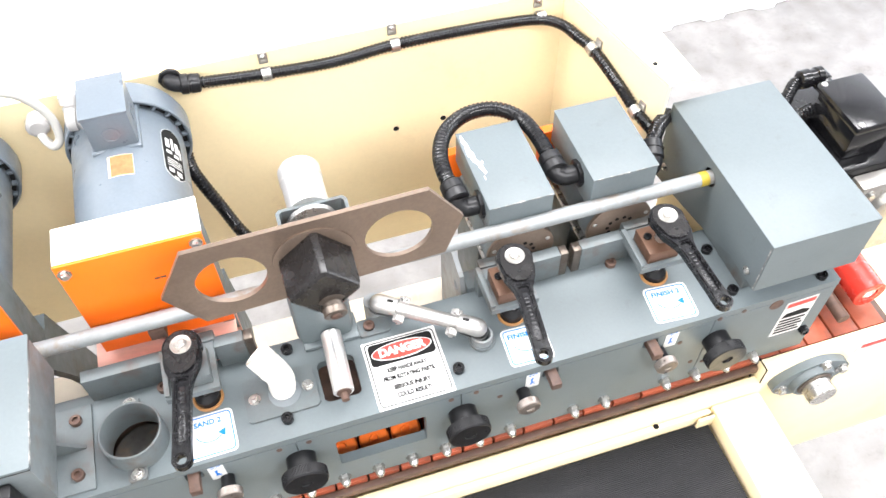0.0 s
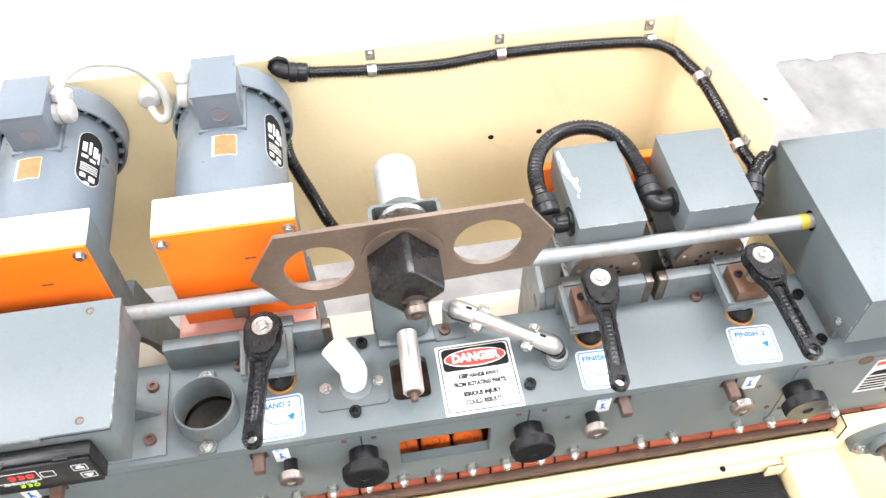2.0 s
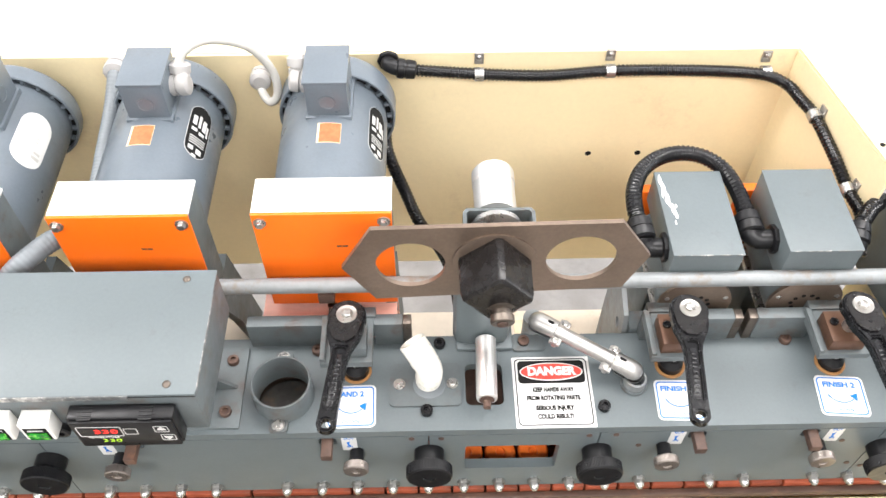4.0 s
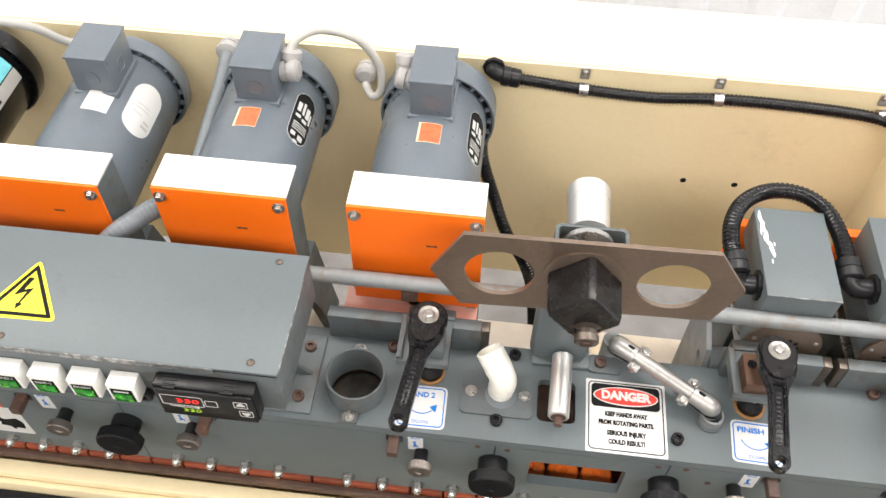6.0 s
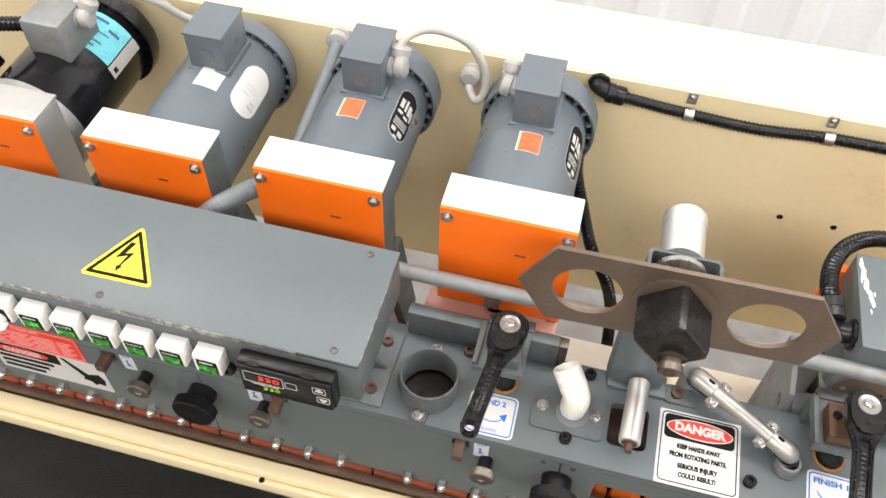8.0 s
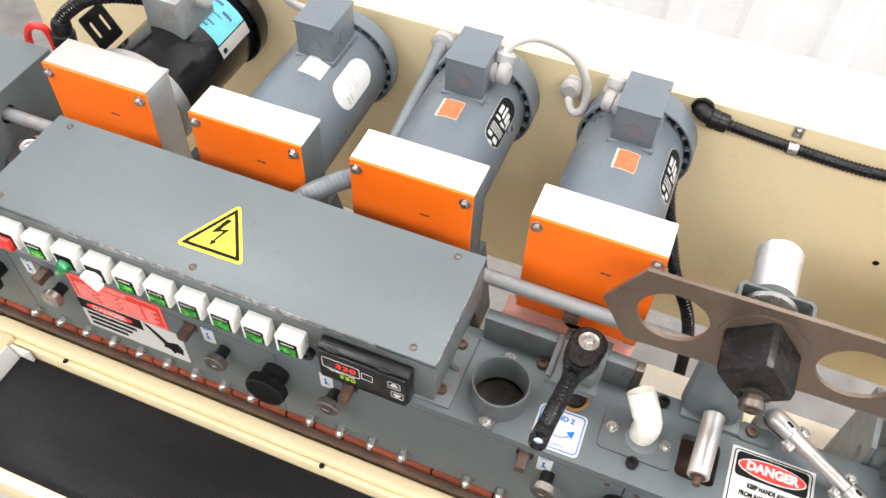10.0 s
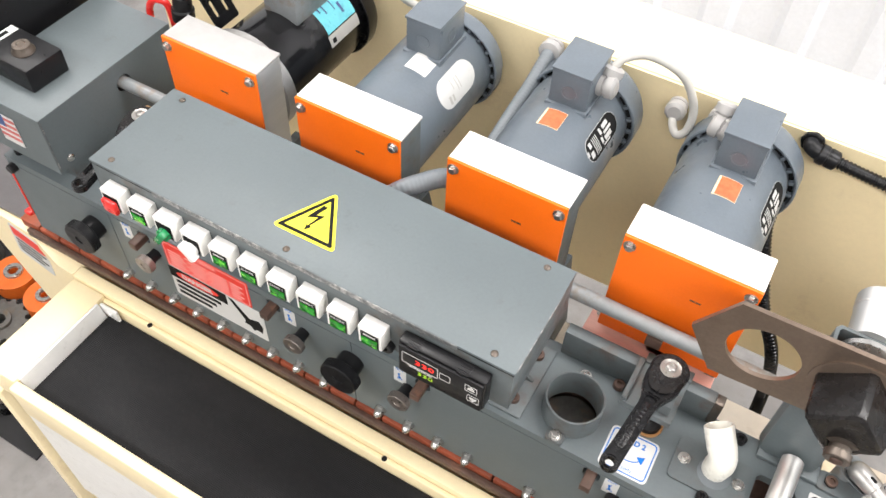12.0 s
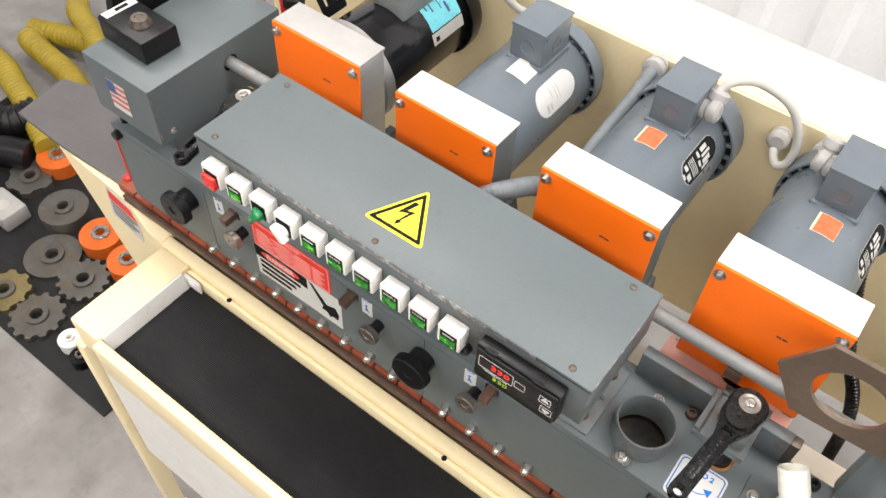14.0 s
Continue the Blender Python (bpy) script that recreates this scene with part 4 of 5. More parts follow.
        for a, h, y0, y1 in ((46, 2.4, 0.322, 0.337), (52, 1.6, 0.320, 0.340), (58, 2.6, 0.318, 0.336), (62.5, 1.2, 0.312, 0.330), (47, 3.4, 0.312, 0.317), (56, 3.4, 0.309, 0.314), (53, 9.5, 0.302, 0.3035), (53, 9.5, 0.2985, 0.3), (53, 9.5, 0.295, 0.2965), (53, 9.5, 0.2915, 0.293), (47, 3, 0.281, 0.2875), (57, 3.5, 0.2785, 0.2865), (52, 3, 0.2725, 0.276)):
            part("nameplate_mark", wrap_label(cx, MZ, 0.0679, a + roll, h, y0 + 0.0225, y1 + 0.0225, False), LABEL, np_)
    elif style == "plain":
        part("paper_label", wrap_label(cx, MZ, 0.0675, 10, 13.5, 0.302, 0.336, False), LABEL, mt, "white square paper label")
        np_ = part("nameplate", wrap_label(cx, MZ, 0.0675, 55, 18, 0.295, 0.381, True), LABEL, mt, "white oval nameplate")
        for a, h, y0, y1 in ((61, 5, 0.280, 0.285), (61, 4, 0.288, 0.292), (51, 8, 0.305, 0.3065), (51, 8, 0.311, 0.3125), (47, 6, 0.296, 0.2975)):
            part("nameplate_mark", wrap_label(cx, MZ, 0.0677, a + 3, h, y0 + 0.032, y1 + 0.032, False), GREY_CABLE, np_)
    else:
        part("cyan_label", wrap_label(cx, MZ, 0.0676, 37, 25, 0.335, 0.401, False), CYAN, mt, "cyan rating label")
        for a_, h_, y0_, y1_ in ((28, 9, 0.343, 0.346), (30, 12, 0.352, 0.355), (24, 6, 0.361, 0.364), (33, 11, 0.369, 0.371), (46, 7, 0.378, 0.383), (27, 8, 0.388, 0.393)):
            part("label_print", wrap_label(cx, MZ, 0.0678, a_, h_, y0_, y1_, False), FADED_BLUE, mt)
        part("paper_strip", wrap_label(cx, MZ, 0.0676, 71, 7.5, 0.332, 0.401, False), GREY_CABLE, mt, "soiled paper strip")
        part("strip_print", wrap_label(cx, MZ, 0.0678, 72, 3.0, 0.338, 0.346, False), INK, mt)
        part("end_ring", lathe((cx, 0.2135, MZ), (0, 1, 0), [(0, 0.070), (0.004, 0.0755), (0.022, 0.0755), (0.024, 0.068)], 48), ALU_DULL, mt, "bare metal end ring")
        bk = plate([rect(-0.022, 0.022, 0, 0.050, 0.004), rect(-0.014, -0.007, 0.014, 0.038, 0.003), rect(0.006, 0.013, 0.014, 0.038, 0.003)], 0.004, pose(cx - 0.077, 0.285, MZ + 0.030, 60, 0, 90))
        part("mounting_foot", bk, BLACK_GLOSS, mt)
    return mt


def head_cover(cx, zt):
    hc = thing("head_cover", (cx, 0.20, -0.2), "orange front cover on a white-topped trimming head", "machine cover", "orange head covers")
    w = 0.0740
    part("front_plate", box(cx - w, cx + w, 0.1600, 0.1640, 0.018, zt - 0.0003, 0.0008), ORANGE, hc)
    part("top_plate", box(cx - w, cx + w, 0.1642, 0.2125, zt - 0.0038, zt, 0.0008), WHITE if cx > -0.85 else GREY_PVC, hc, "white painted top plate")
    part("housing", box(cx - w + 0.002, cx + w - 0.002, 0.1642, 0.212, 0.02, zt - 0.0040, 0.001), ALU if cx < -0.85 else GREY_WORN, hc)
    part("bracket", plate([[(0.16, 0.02), (0.236, 0.02), (0.30, -0.205), (0.25, -0.205), (0.215, -0.10)]], 0.012, Matrix.Translation((cx + w - 0.014, 0, 0)) @ Matrix(((0, 0, 1, 0), (1, 0, 0, 0), (0, 1, 0, 0), (0, 0, 0, 1)))), GREY_WORN, hc)
    for sx in (-0.0655, 0.0655):
        part("bolt", hex_bolt((cx + sx, 0.1600, zt - 0.0122), (0, -1, 0), 0.0048, 0.006), STEEL, hc)
    part("stamp", plate([rect(cx + 0.012, cx + 0.024, 0.126, 0.1285), rect(cx + 0.0175, cx + 0.0185, 0.1262, 0.1283)], 0.0003, front(0.1600)), RUST, hc, "small stamped mark")
    return hc


CENTRES = ((-0.8820, 0.1775), (-0.6750, 0.1725), (-0.4640, 0.1810), (-0.2510, 0.1810))
for (cx, zt), style in zip(CENTRES, ("black", "plain", "grey", "grey")):
    motor(cx - (0.0065 if style == "grey" else 0.003), style, zt - 0.1810, 6.0 if cx > -0.3 else 0.0)
    head_cover(cx, zt)

cu = thing("copper_sheet", (-0.26, 0.18, -0.03), "brushed copper-coloured sheet under the head cover", "sheet")
part("sheet", plate([rect(-0.338, -0.178, 0.130, 0.188), rect(-0.262, -0.236, 0.160, 0.189)], 0.004, flat(0.006)), PINK, cu)
part("folded_edge", box(-0.338, -0.178, 0.188, 0.191, -0.20, 0.010), PINK, cu)
part("rivet", round_screw((-0.328, 0.180, 0.010), (0, 0, 1), 0.004, 0.002), STEEL, cu)

# ---- wiring along the motors ----
def gland(p, way, r=0.012, mat=GREY_PVC, bm=None):
    return lathe(p, way, [(0, r * 0.8), (0.003, r), (0.009, r), (0.0095, r * 0.85), (0.012, r * 0.85), (0.0125, r * 1.08), (0.022, r * 1.08), (0.025, r * 0.7)], 12, bm)


def flex(name, label, points, r, mat, pitch=0.0, dip=0.0, fittings=(), fit_mat=GREY_PVC):
    f = thing(name, points[0], label, "conduit")
    part("sleeve", hose(points, r, pitch, dip), mat, f)
    for p, way, rr_ in fittings:
        part("gland", gland(p, way, rr_), fit_mat, f)
    return f


flex("motor_cable", "grey motor cable looping to the back panel", [(-0.436, 0.387, 0.196), (-0.426, 0.398, 0.208), (-0.400, 0.415, 0.210), (-0.360, 0.430, 0.188), (-0.336, 0.432, 0.150), (-0.332, 0.424, 0.118), (-0.343, 0.422, 0.104), (-0.356, 0.440, 0.108), (-0.358, 0.463, 0.116)], 0.0055, GREY_CABLE,
     fittings=[((-0.446, 0.37, 0.178), (1, 0, 0.15), 0.013), ((-0.436, 0.378, 0.176), (0.1, 0.5, 1), 0.0125), ((-0.358, 0.465, 0.118), (0.05, -1, 0.1), 0.013)])
flex("motor_cable", "short grey motor cable into the back panel", [(-0.279, 0.375, 0.180), (-0.292, 0.39, 0.185), (-0.300, 0.43, 0.16), (-0.302, 0.463, 0.130)], 0.006, GREY_CABLE,
     fittings=[((-0.279, 0.375, 0.176), (-1, 0.1, 0.1), 0.013), ((-0.293, 0.385, 0.178), (0, 0.6, 1), 0.0125), ((-0.302, 0.465, 0.130), (0, -1, 0.1), 0.013)])
flex("motor_cable", "grey motor cable between two motors", [(-0.86, 0.355, 0.195), (-0.82, 0.37, 0.215), (-0.775, 0.40, 0.19), (-0.75, 0.425, 0.15), (-0.73, 0.44, 0.14), (-0.722, 0.463, 0.13)], 0.0055, GREY_CABLE,
     fittings=[((-0.857, 0.345, 0.185), (1, 0.1, 0.1), 0.013), ((-0.845, 0.35, 0.185), (0.4, 0.4, 1), 0.0115), ((-0.722, 0.465, 0.13), (0, -1, 0.1), 0.012)])
flex("grey_conduit", "grey flexible conduit beside the motor", [(-0.541, 0.462, 0.135), (-0.541, 0.44, 0.135), (-0.543, 0.40, 0.115), (-0.545, 0.32, 0.093), (-0.545, 0.25, 0.068), (-0.543, 0.22, -0.02), (-0.543, 0.21, -0.15)], 0.0095, GREY_FLEX, 0.005, 0.0003,
     fittings=[((-0.541, 0.466, 0.136), (0, -1, 0.05), 0.0145)])
flex("grey_conduit", "grey flexible conduit curving under the covers", [(-0.63, 0.106, 0.002), (-0.622, 0.111, 0.06), (-0.606, 0.122, 0.102), (-0.5865, 0.140, 0.1195), (-0.569, 0.160, 0.124), (-0.552, 0.178, 0.125), (-0.535, 0.190, 0.120)], 0.0122, GREY_FLEX, 0.005, 0.0004)


# ---- adjusting heads with ratchet handles ----
def ratchet(hx, hy, ex, ey, z):
    """A black ratchet handle: round head at (hx, hy), eye at the end (ex, ey)."""
    ln = math.hypot(ex - hx, ey - hy)
    ang = math.degrees(math.atan2(ey - hy, ex - hx))
    m = pose(hx, hy, z, 0, 0, ang)
    rt = thing("ratchet_wrench", (hx, hy, z), "black ratchet wrench on an adjusting spindle", "wrench", "ratchet wrenches")
    head = [(0.0205 * math.cos(radians(a)), 0.0205 * math.sin(radians(a))) for a in range(70, 291, 10)]
    outline = head + [(0.016, -0.0192), (0.026, -0.0172), (0.033, -0.0140), (0.041, -0.0108), (0.052, -0.0090), (ln - 0.02, -0.0090)]
    outline += [(ln - 0.001 + 0.0098 * math.cos(radians(a)), 0.0098 * math.sin(radians(a))) for a in range(-80, 81, 16)]
    outline += [(ln - 0.02, 0.0090), (0.052, 0.0090), (0.041, 0.0108), (0.033, 0.0140), (0.026, 0.0172), (0.016, 0.0192)]
    groove = [(0.038, -0.0058), (ln - 0.018, -0.0050), (ln - 0.0135, -0.002), (ln - 0.0135, 0.002), (ln - 0.018, 0.0050), (0.038, 0.0058)]
    bm = plate([outline, groove, circle(ln, 0, 0.0052, 16)], 0.011, m @ flat(-0.005))
    rim = [e for e in bm.edges if e.is_manifold and e.calc_face_angle(0) > 1.2]
    bmesh.ops.bevel(bm, geom=rim, offset=0.0015, segments=2, affect="EDGES")
    part("handle", bm, BLACK_OXIDE, rt)
    part("web", turned(box(0.0365, ln - 0.0125, -0.0062, 0.0062, -0.002, 0.0018), m), BLACK_OXIDE, rt)
    part("cover_plate", plate([[(-0.0165, -0.006), (-0.0125, -0.0120), (-0.004, -0.0168), (0.008, -0.0172), (0.020, -0.0152), (0.028, -0.0110), (0.0325, -0.0050), (0.0325, 0.0050), (0.028, 0.0110), (0.020, 0.0152), (0.008, 0.0172), (-0.004, 0.0168), (-0.0125, 0.0120), (-0.0165, 0.006)]], 0.0012, m @ flat(0.0072)), CUP, rt, "dull black cover plate")
    part("head_body", turned(lathe((0, 0, -0.008), (0, 0, 1), [(0, 0.0165), (0.002, 0.0185), (0.0135, 0.0185), (0.0150, 0.0170)], 36), m), BLACK, rt)
    part("raised_lettering", turned(box(0.046, ln - 0.020, -0.0030, 0.0030, 0.0018, 0.0022, 0.0002), m), BLACK_OXIDE, rt)
    for k in range(11):
        part("raised_mark", turned(box(0.051 + 0.0052 * k, 0.0545 + 0.0052 * k, -0.0022, 0.0022, 0.0022, 0.0028, 0.0003), m), BLACK_OXIDE, rt)
    part("selector", turned(lathe((0.0205, 0, 0.0084), (0, 0, 1), [(0, 0.0022), (0.0006, 0.0020)], 12), m), BLACK_OXIDE, rt)
    part("washer", turned(lathe((0, 0, 0.0075), (0, 0, 1), [(0, 0.0112), (0.0020, 0.0112), (0.0024, 0.0106), (0.0017, 0.0085), (0.0016, 0.005)], 28), m), GALV_BRIGHT, rt)
    part("bolt_head", turned(lathe((0, 0, 0.0083), (0, 0, 1), [(0, 0.0058), (0.0042, 0.0058), (0.0052, 0.0046), (0.0052, 0.0026), (0.0040, 0.0024)], 6), m), STEEL, rt)
    return rt


def adjuster(hx, insert=True):
    ad = thing("adjusting_block", (hx, 0.09, 0.0), "grey slide block with copper-brown insert and spindle", "slide block", "adjusting blocks")
    left, bx_ = hx - 0.034, hx - (0.002 if insert else -0.003)
    part("slide", box(left + 0.006, hx + 0.026, 0.1205, 0.134, 0.003, 0.047, 0.0012), GREY_WORN, ad)
    part("ledge", box(left, hx + 0.024, 0.061, 0.1202, 0.035, 0.045, 0.001), GREY_WORN, ad)
    part("side_rib", box(left, left + 0.006, 0.063, 0.1202, 0.0452, 0.050, 0.0008), GREY_WORN, ad)
    if insert:
        part("insert", box(hx - 0.024, hx + 0.015, 0.066, 0.106, 0.0452, 0.064, 0.001), COPPER, ad, "copper-brown insert block")
        part("insert_screw", socket_screw((hx - 0.016, 0.091, 0.064), (0, 0, 1), 0.0048, 0.003), BLACK_OXIDE, ad)
    else:
        part("insert", box(hx - 0.008, hx + 0.018, 0.068, 0.106, 0.0452, 0.062, 0.001), GREY_WORN, ad)
    part("spindle", cyl((hx - 0.002, 0.0845, 0.062), (hx, 0.0862, 0.092), 0.0075, 20, 0.0005), STEEL, ad)
    part("bushing", lathe((bx_, 0.0765, -0.004), (0, 0, 1), [(0, 0.0135), (0.014, 0.0135), (0.016, 0.012), (0.022, 0.0085)], 32), BLACK, ad)
    part("bushing_pin", cyl((bx_, 0.0765, 0.018), (bx_, 0.0765, 0.035), 0.006, 16), STEEL, ad)
    part("fibre_ring", pipe((bx_, 0.0765, 0.0), (bx_, 0.0765, 0.003), 0.0172, 0.0140, 36), BRASS, ad)
    return ad


HEADS = ((-0.2268, 0.0862, -0.2415, -0.0385), (0.1403, 0.0868, 0.1265, -0.0375), (0.3269, 0.0870, 0.3330, -0.0355), (-0.947, 0.0880, -0.929, -0.0375))
for hx, hy, ex, ey in HEADS:
    adjuster(hx, hx > 0)
    ratchet(hx, hy, ex, ey, 0.095)
for a, b, e0, e1 in ((-0.348, -0.2475, 0, 0), (-0.203, -0.160, 0, 1), (0.108, 0.1195, 0, 0), (0.1690, 0.2225, 0, 1), (0.2295, 0.3055, 1, 0)):
    fb = thing("fence_bar", ((a + b) / 2, 0.119, 0.0), "grey steel fence bar with bare rusty end", "bar", "fence bars")
    part("bar", box(a + 0.010 * e0, b - 0.010 * e1, 0.1115, 0.1265, 0.0, 0.043, 0.001), GREY_WORN, fb)
    if e0 or e1:
        part("bare_end", box(a, a + 0.0098, 0.112, 0.126, 0.0, 0.0425, 0.001) if e0 else box(b - 0.0098, b, 0.112, 0.126, 0.0, 0.0425, 0.001), DARK_STEEL, fb)

# ---- dust port, elbow, roller and arm on the beam ----
dp = thing("dust_port", (-0.305, 0.043, 0.0), "short grey round dust port bolted to the beam", "dust port")
part("collar", pipe((-0.304, 0.046, -0.011), (-0.304, 0.046, 0.033), 0.0333, 0.0305, 56), GREY_WORN, dp)
# Dark disc paints the shade at the bottom of the collar.
part("inside", lathe((-0.304, 0.046, -0.030), (0, 0, 1), [(0, 0.034), (0.004, 0.034)], 32), PORT_SHADE, dp, "dark disc shading the bottom of the port")
for ex, ey, s in ((-0.3065, 0.0075, -1), (-0.3085, 0.0935, 1)):
    part("ear", plate([rect(ex - 0.010, ex + 0.010, ey - 0.008, ey + 0.008, 0.004)], 0.005, flat(0.0002)), GREY_WORN, dp)
    part("bolt", hex_bolt((ex, ey, 0.005), (0, 0, 1), 0.0050, 0.006), STEEL, dp)

pe = thing("pipe_elbow", (-0.1415, 0.05, 0.0), "white plastic pipe elbow on a bolted grey plate", "pipe elbow")
part("base_plate", plate([rect(-0.1855, -0.1045, 0.0290, 0.0835, 0.006)], 0.003, flat(0.0)), GREY_WORN, pe)
for bx in (-0.1745, -0.1142):
    part("bolt", hex_bolt((bx, 0.0565, 0.003), (0, 0, 1), 0.0047, 0.005), STEEL, pe)
bm = lathe((-0.1415, 0.0605, 0.0), (0, 0, 1), [(0, 0.0140), (0.003, 0.0144), (0.014, 0.0144)], 32)
bm = hose([(-0.1412, 0.0605, 0.012), (-0.1400, 0.0610, 0.022), (-0.1418, 0.0640, 0.031), (-0.1470, 0.0695, 0.038)], 0.0152, n=28, bm=bm)
part("bend", bm, PVC, pe, sharp=40)
part("socket", pipe((-0.1450, 0.0675, 0.0355), (-0.1590, 0.0825, 0.0530), 0.0157, 0.0134, 32), PVC, pe)
part("weld_stain", lathe((-0.1405, 0.0555, 0.003), (0, 0, 1), [(0, 0.0185), (0.0006, 0.018)], 24), GREY_FLEX, pe)

ro = thing("guide_roller", (-0.076, 0.06, 0.0), "bright metal roller over a slot in the beam", "roller")
part("sleeve", cyl((-0.0748, 0.1020, 0.024), (-0.0772, 0.0262, 0.020), 0.0118, 32, 0.001), ALU, ro)
part("end_screw", lathe((-0.0772, 0.0262, 0.020), (-0.02, -1, -0.05), [(0, 0.0085), (0.001, 0.0085), (0.0015, 0.0045), (0.010, 0.0042)], 18), RUST, ro)

arm = thing("clamp_arm", (0.035, 0.09, 0.0), "bright telescoping clamp arm across the beam", "clamp arm")
A, B = Vector((-0.012, 0.1205, 0.030)), Vector((0.088, 0.0575, 0.024))
d = (B - A).normalized()
part("tube", cyl(A + d * 0.020, B - d * 0.020, 0.0085, 24), ALU_DULL, arm)
for c, way in ((A, d), (B, -d)):
    frame_m = Matrix.Translation(c) @ way.to_track_quat("X", "Z").to_matrix().to_4x4()
    upper = lathe((-0.0115, 0, 0), (1, 0, 0), [(0, 0.002), (0.0015, 0.0062), (0.005, 0.0098), (0.0115, 0.0118), (0.034, 0.0112), (0.0345, 0.0088)], 28)
    bmesh.ops.bisect_plane(upper, geom=upper.verts[:] + upper.edges[:] + upper.faces[:], plane_co=(0, 0, -0.002), plane_no=(0.10, 0, -1), clear_outer=True)
    el = part("elbow_fitting", turned(upper, frame_m), ALU_DULL, arm)
    lower = lathe((-0.0135, 0, -0.0045), (1, 0, 0), [(0, 0.002), (0.002, 0.0075), (0.006, 0.0110), (0.012, 0.0124), (0.031, 0.0098), (0.033, 0.0085)], 28)
    bmesh.ops.bisect_plane(lower, geom=lower.verts[:] + lower.edges[:] + lower.faces[:], plane_co=(0, 0, -0.0055), plane_no=(0.10, 0, 1), clear_outer=True)
    part("lower_shell", turned(lower, frame_m), GALV, el, "dull lower half shell")
    # Black core fills the split and stands for its shade.
    part("shell_core", turned(cyl((-0.008, 0, -0.004), (0.030, 0, -0.002), 0.0078, 20), frame_m), INK, el, "black core shading the gap between the shells")
    for sgn in (-1, 1):
        ear = box(0.021, 0.034, 0.0085 * sgn - 0.0055, 0.0085 * sgn + 0.0055, -0.0035, 0.0012, 0.0012)
        part("lug", turned(ear, frame_m @ Matrix.Translation((0, 0.0035 * sgn, 0))), ALU_DULL, el)
        part("lug_screw", turned(lathe((0.0275, 0.0135 * sgn, 0.0012), (0, 0, 1), [(0, 0.0042), (0.0018, 0.0040), (0.0026, 0.0030), (0.0026, 0.0016), (0.0014, 0.0014)], 16), frame_m), STEEL, el)
        part("lug_nut", turned(lathe((0.0275, 0.0135 * sgn, -0.0095), (0, 0, 1), [(0, 0.0020), (0.002, 0.0022), (0.0021, 0.0040), (0.006, 0.0040)], 6), frame_m), STEEL, el)
    part("slot", turned(plate([rect(0.010, 0.018, -0.0018, 0.0018, 0.0016)], 0.0004, flat(0.0113)), frame_m), INK, el, "dark slot in the shell")
part("stub", pipe((0.0925, 0.0525, 0.0), (0.0925, 0.0525, 0.016), 0.0125, 0.0095, 28), GALV, arm)
part("stub_collar", pipe((0.0925, 0.0525, 0.0), (0.0925, 0.0525, 0.004), 0.0150, 0.0120, 28), GREY_WORN, arm)
part("lower_stub", cyl((-0.018, 0.130, -0.20), (-0.018, 0.130, 0.026), 0.011, 24), GALV, arm)
lp = thing("post_foot", (-0.03, 0.105, 0.0), "small grey foot plate beside the post", "foot plate")
part("tab", plate([rect(-0.043, -0.004, 0.098, 0.121, 0.006)], 0.004, flat(0.0)), GREY_WORN, lp)
part("screw", socket_screw((-0.029, 0.110, 0.004), (0, 0, 1), 0.0066, 0.005), RUST, lp)
part("backing", box(-0.035, 0.020, 0.123, 0.160, -0.03, -0.026), LABEL_OLD, lp, "pale card behind the beam")

# ---- swing plate with hub, cup and handle ----
sp = thing("swing_plate", (-0.072, 0.1, 0.0), "brown steel swing plate with two round holes", "swing plate")
hexa = [(-0.2270, 0.1675), (-0.1945, 0.2272), (0.0492, 0.2327), (0.0846, 0.1805), (0.0642, 0.1272), (-0.1950, 0.1131)]
part("plate", plate([hexa, circle(-0.1570, 0.1705, 0.0355, 44), circle(0.0155, 0.1768, 0.0358, 44)], 0.005, front(0.104)), BRONZE, sp)
part("hub_ring", lathe((-0.0725, 0.099, 0.176), (0, -1, 0), [(0, 0.0425), (0.0018, 0.0424), (0.0020, 0.0415)], 44), BRONZE, sp)
cup = bmesh.new()
rings = []
for y, r in ((0.0978, 0.0370), (0.085, 0.0368), (0.056, 0.0362), (0.0495, 0.0342), (0.0475, 0.0300)):
    ring = []
    for k in range(4):
        for s in (-1, 0, 1):
            a = radians(90 * k + 85.5 + 5.5 * s)
            rr_ = r * (0.985 if s else 1.0)
            ring.append(cup.verts.new((-0.0722 + rr_ * math.cos(a), y, 0.178 + rr_ * math.sin(a))))
    rings.append(ring)
for a, b in zip(rings, rings[1:]):
    for k in range(12):
        cup.faces.new((a[k], a[(k + 1) % 12], b[(k + 1) % 12], b[k]))
cup.faces.new(rings[0][::-1])
cup.faces.new(rings[-1])
part("cup", cup, CUP, sp, "black moulded square cup", sharp=25)
kn = part("knob", lathe((-0.0675, 0.052, 0.1620), (0.02, -1, -0.25), [(0, 0.0150), (0.003, 0.0155), (0.004, 0.0100), (0.008, 0.0098), (0.009, 0.0112), (0.0095, 0.0120), (0.0165, 0.0120), (0.0175, 0.0108)], 36), DARK_STEEL, sp, "knurled steel end knob")
part("knob_screw", lathe((-0.0671, 0.0352, 0.1577), (0.02, -1, -0.25), [(0, 0.006), (0.002, 0.0055), (0.003, 0.003)], 16), RUST, kn)
part("post", box(-0.1120, -0.0460, 0.1055, 0.1360, 0.0, 0.150, 0.012), GREY, sp)
part("post_base", box(-0.108, -0.042, 0.100, 0.1365, 0.0, 0.006, 0.002), GREY, sp)
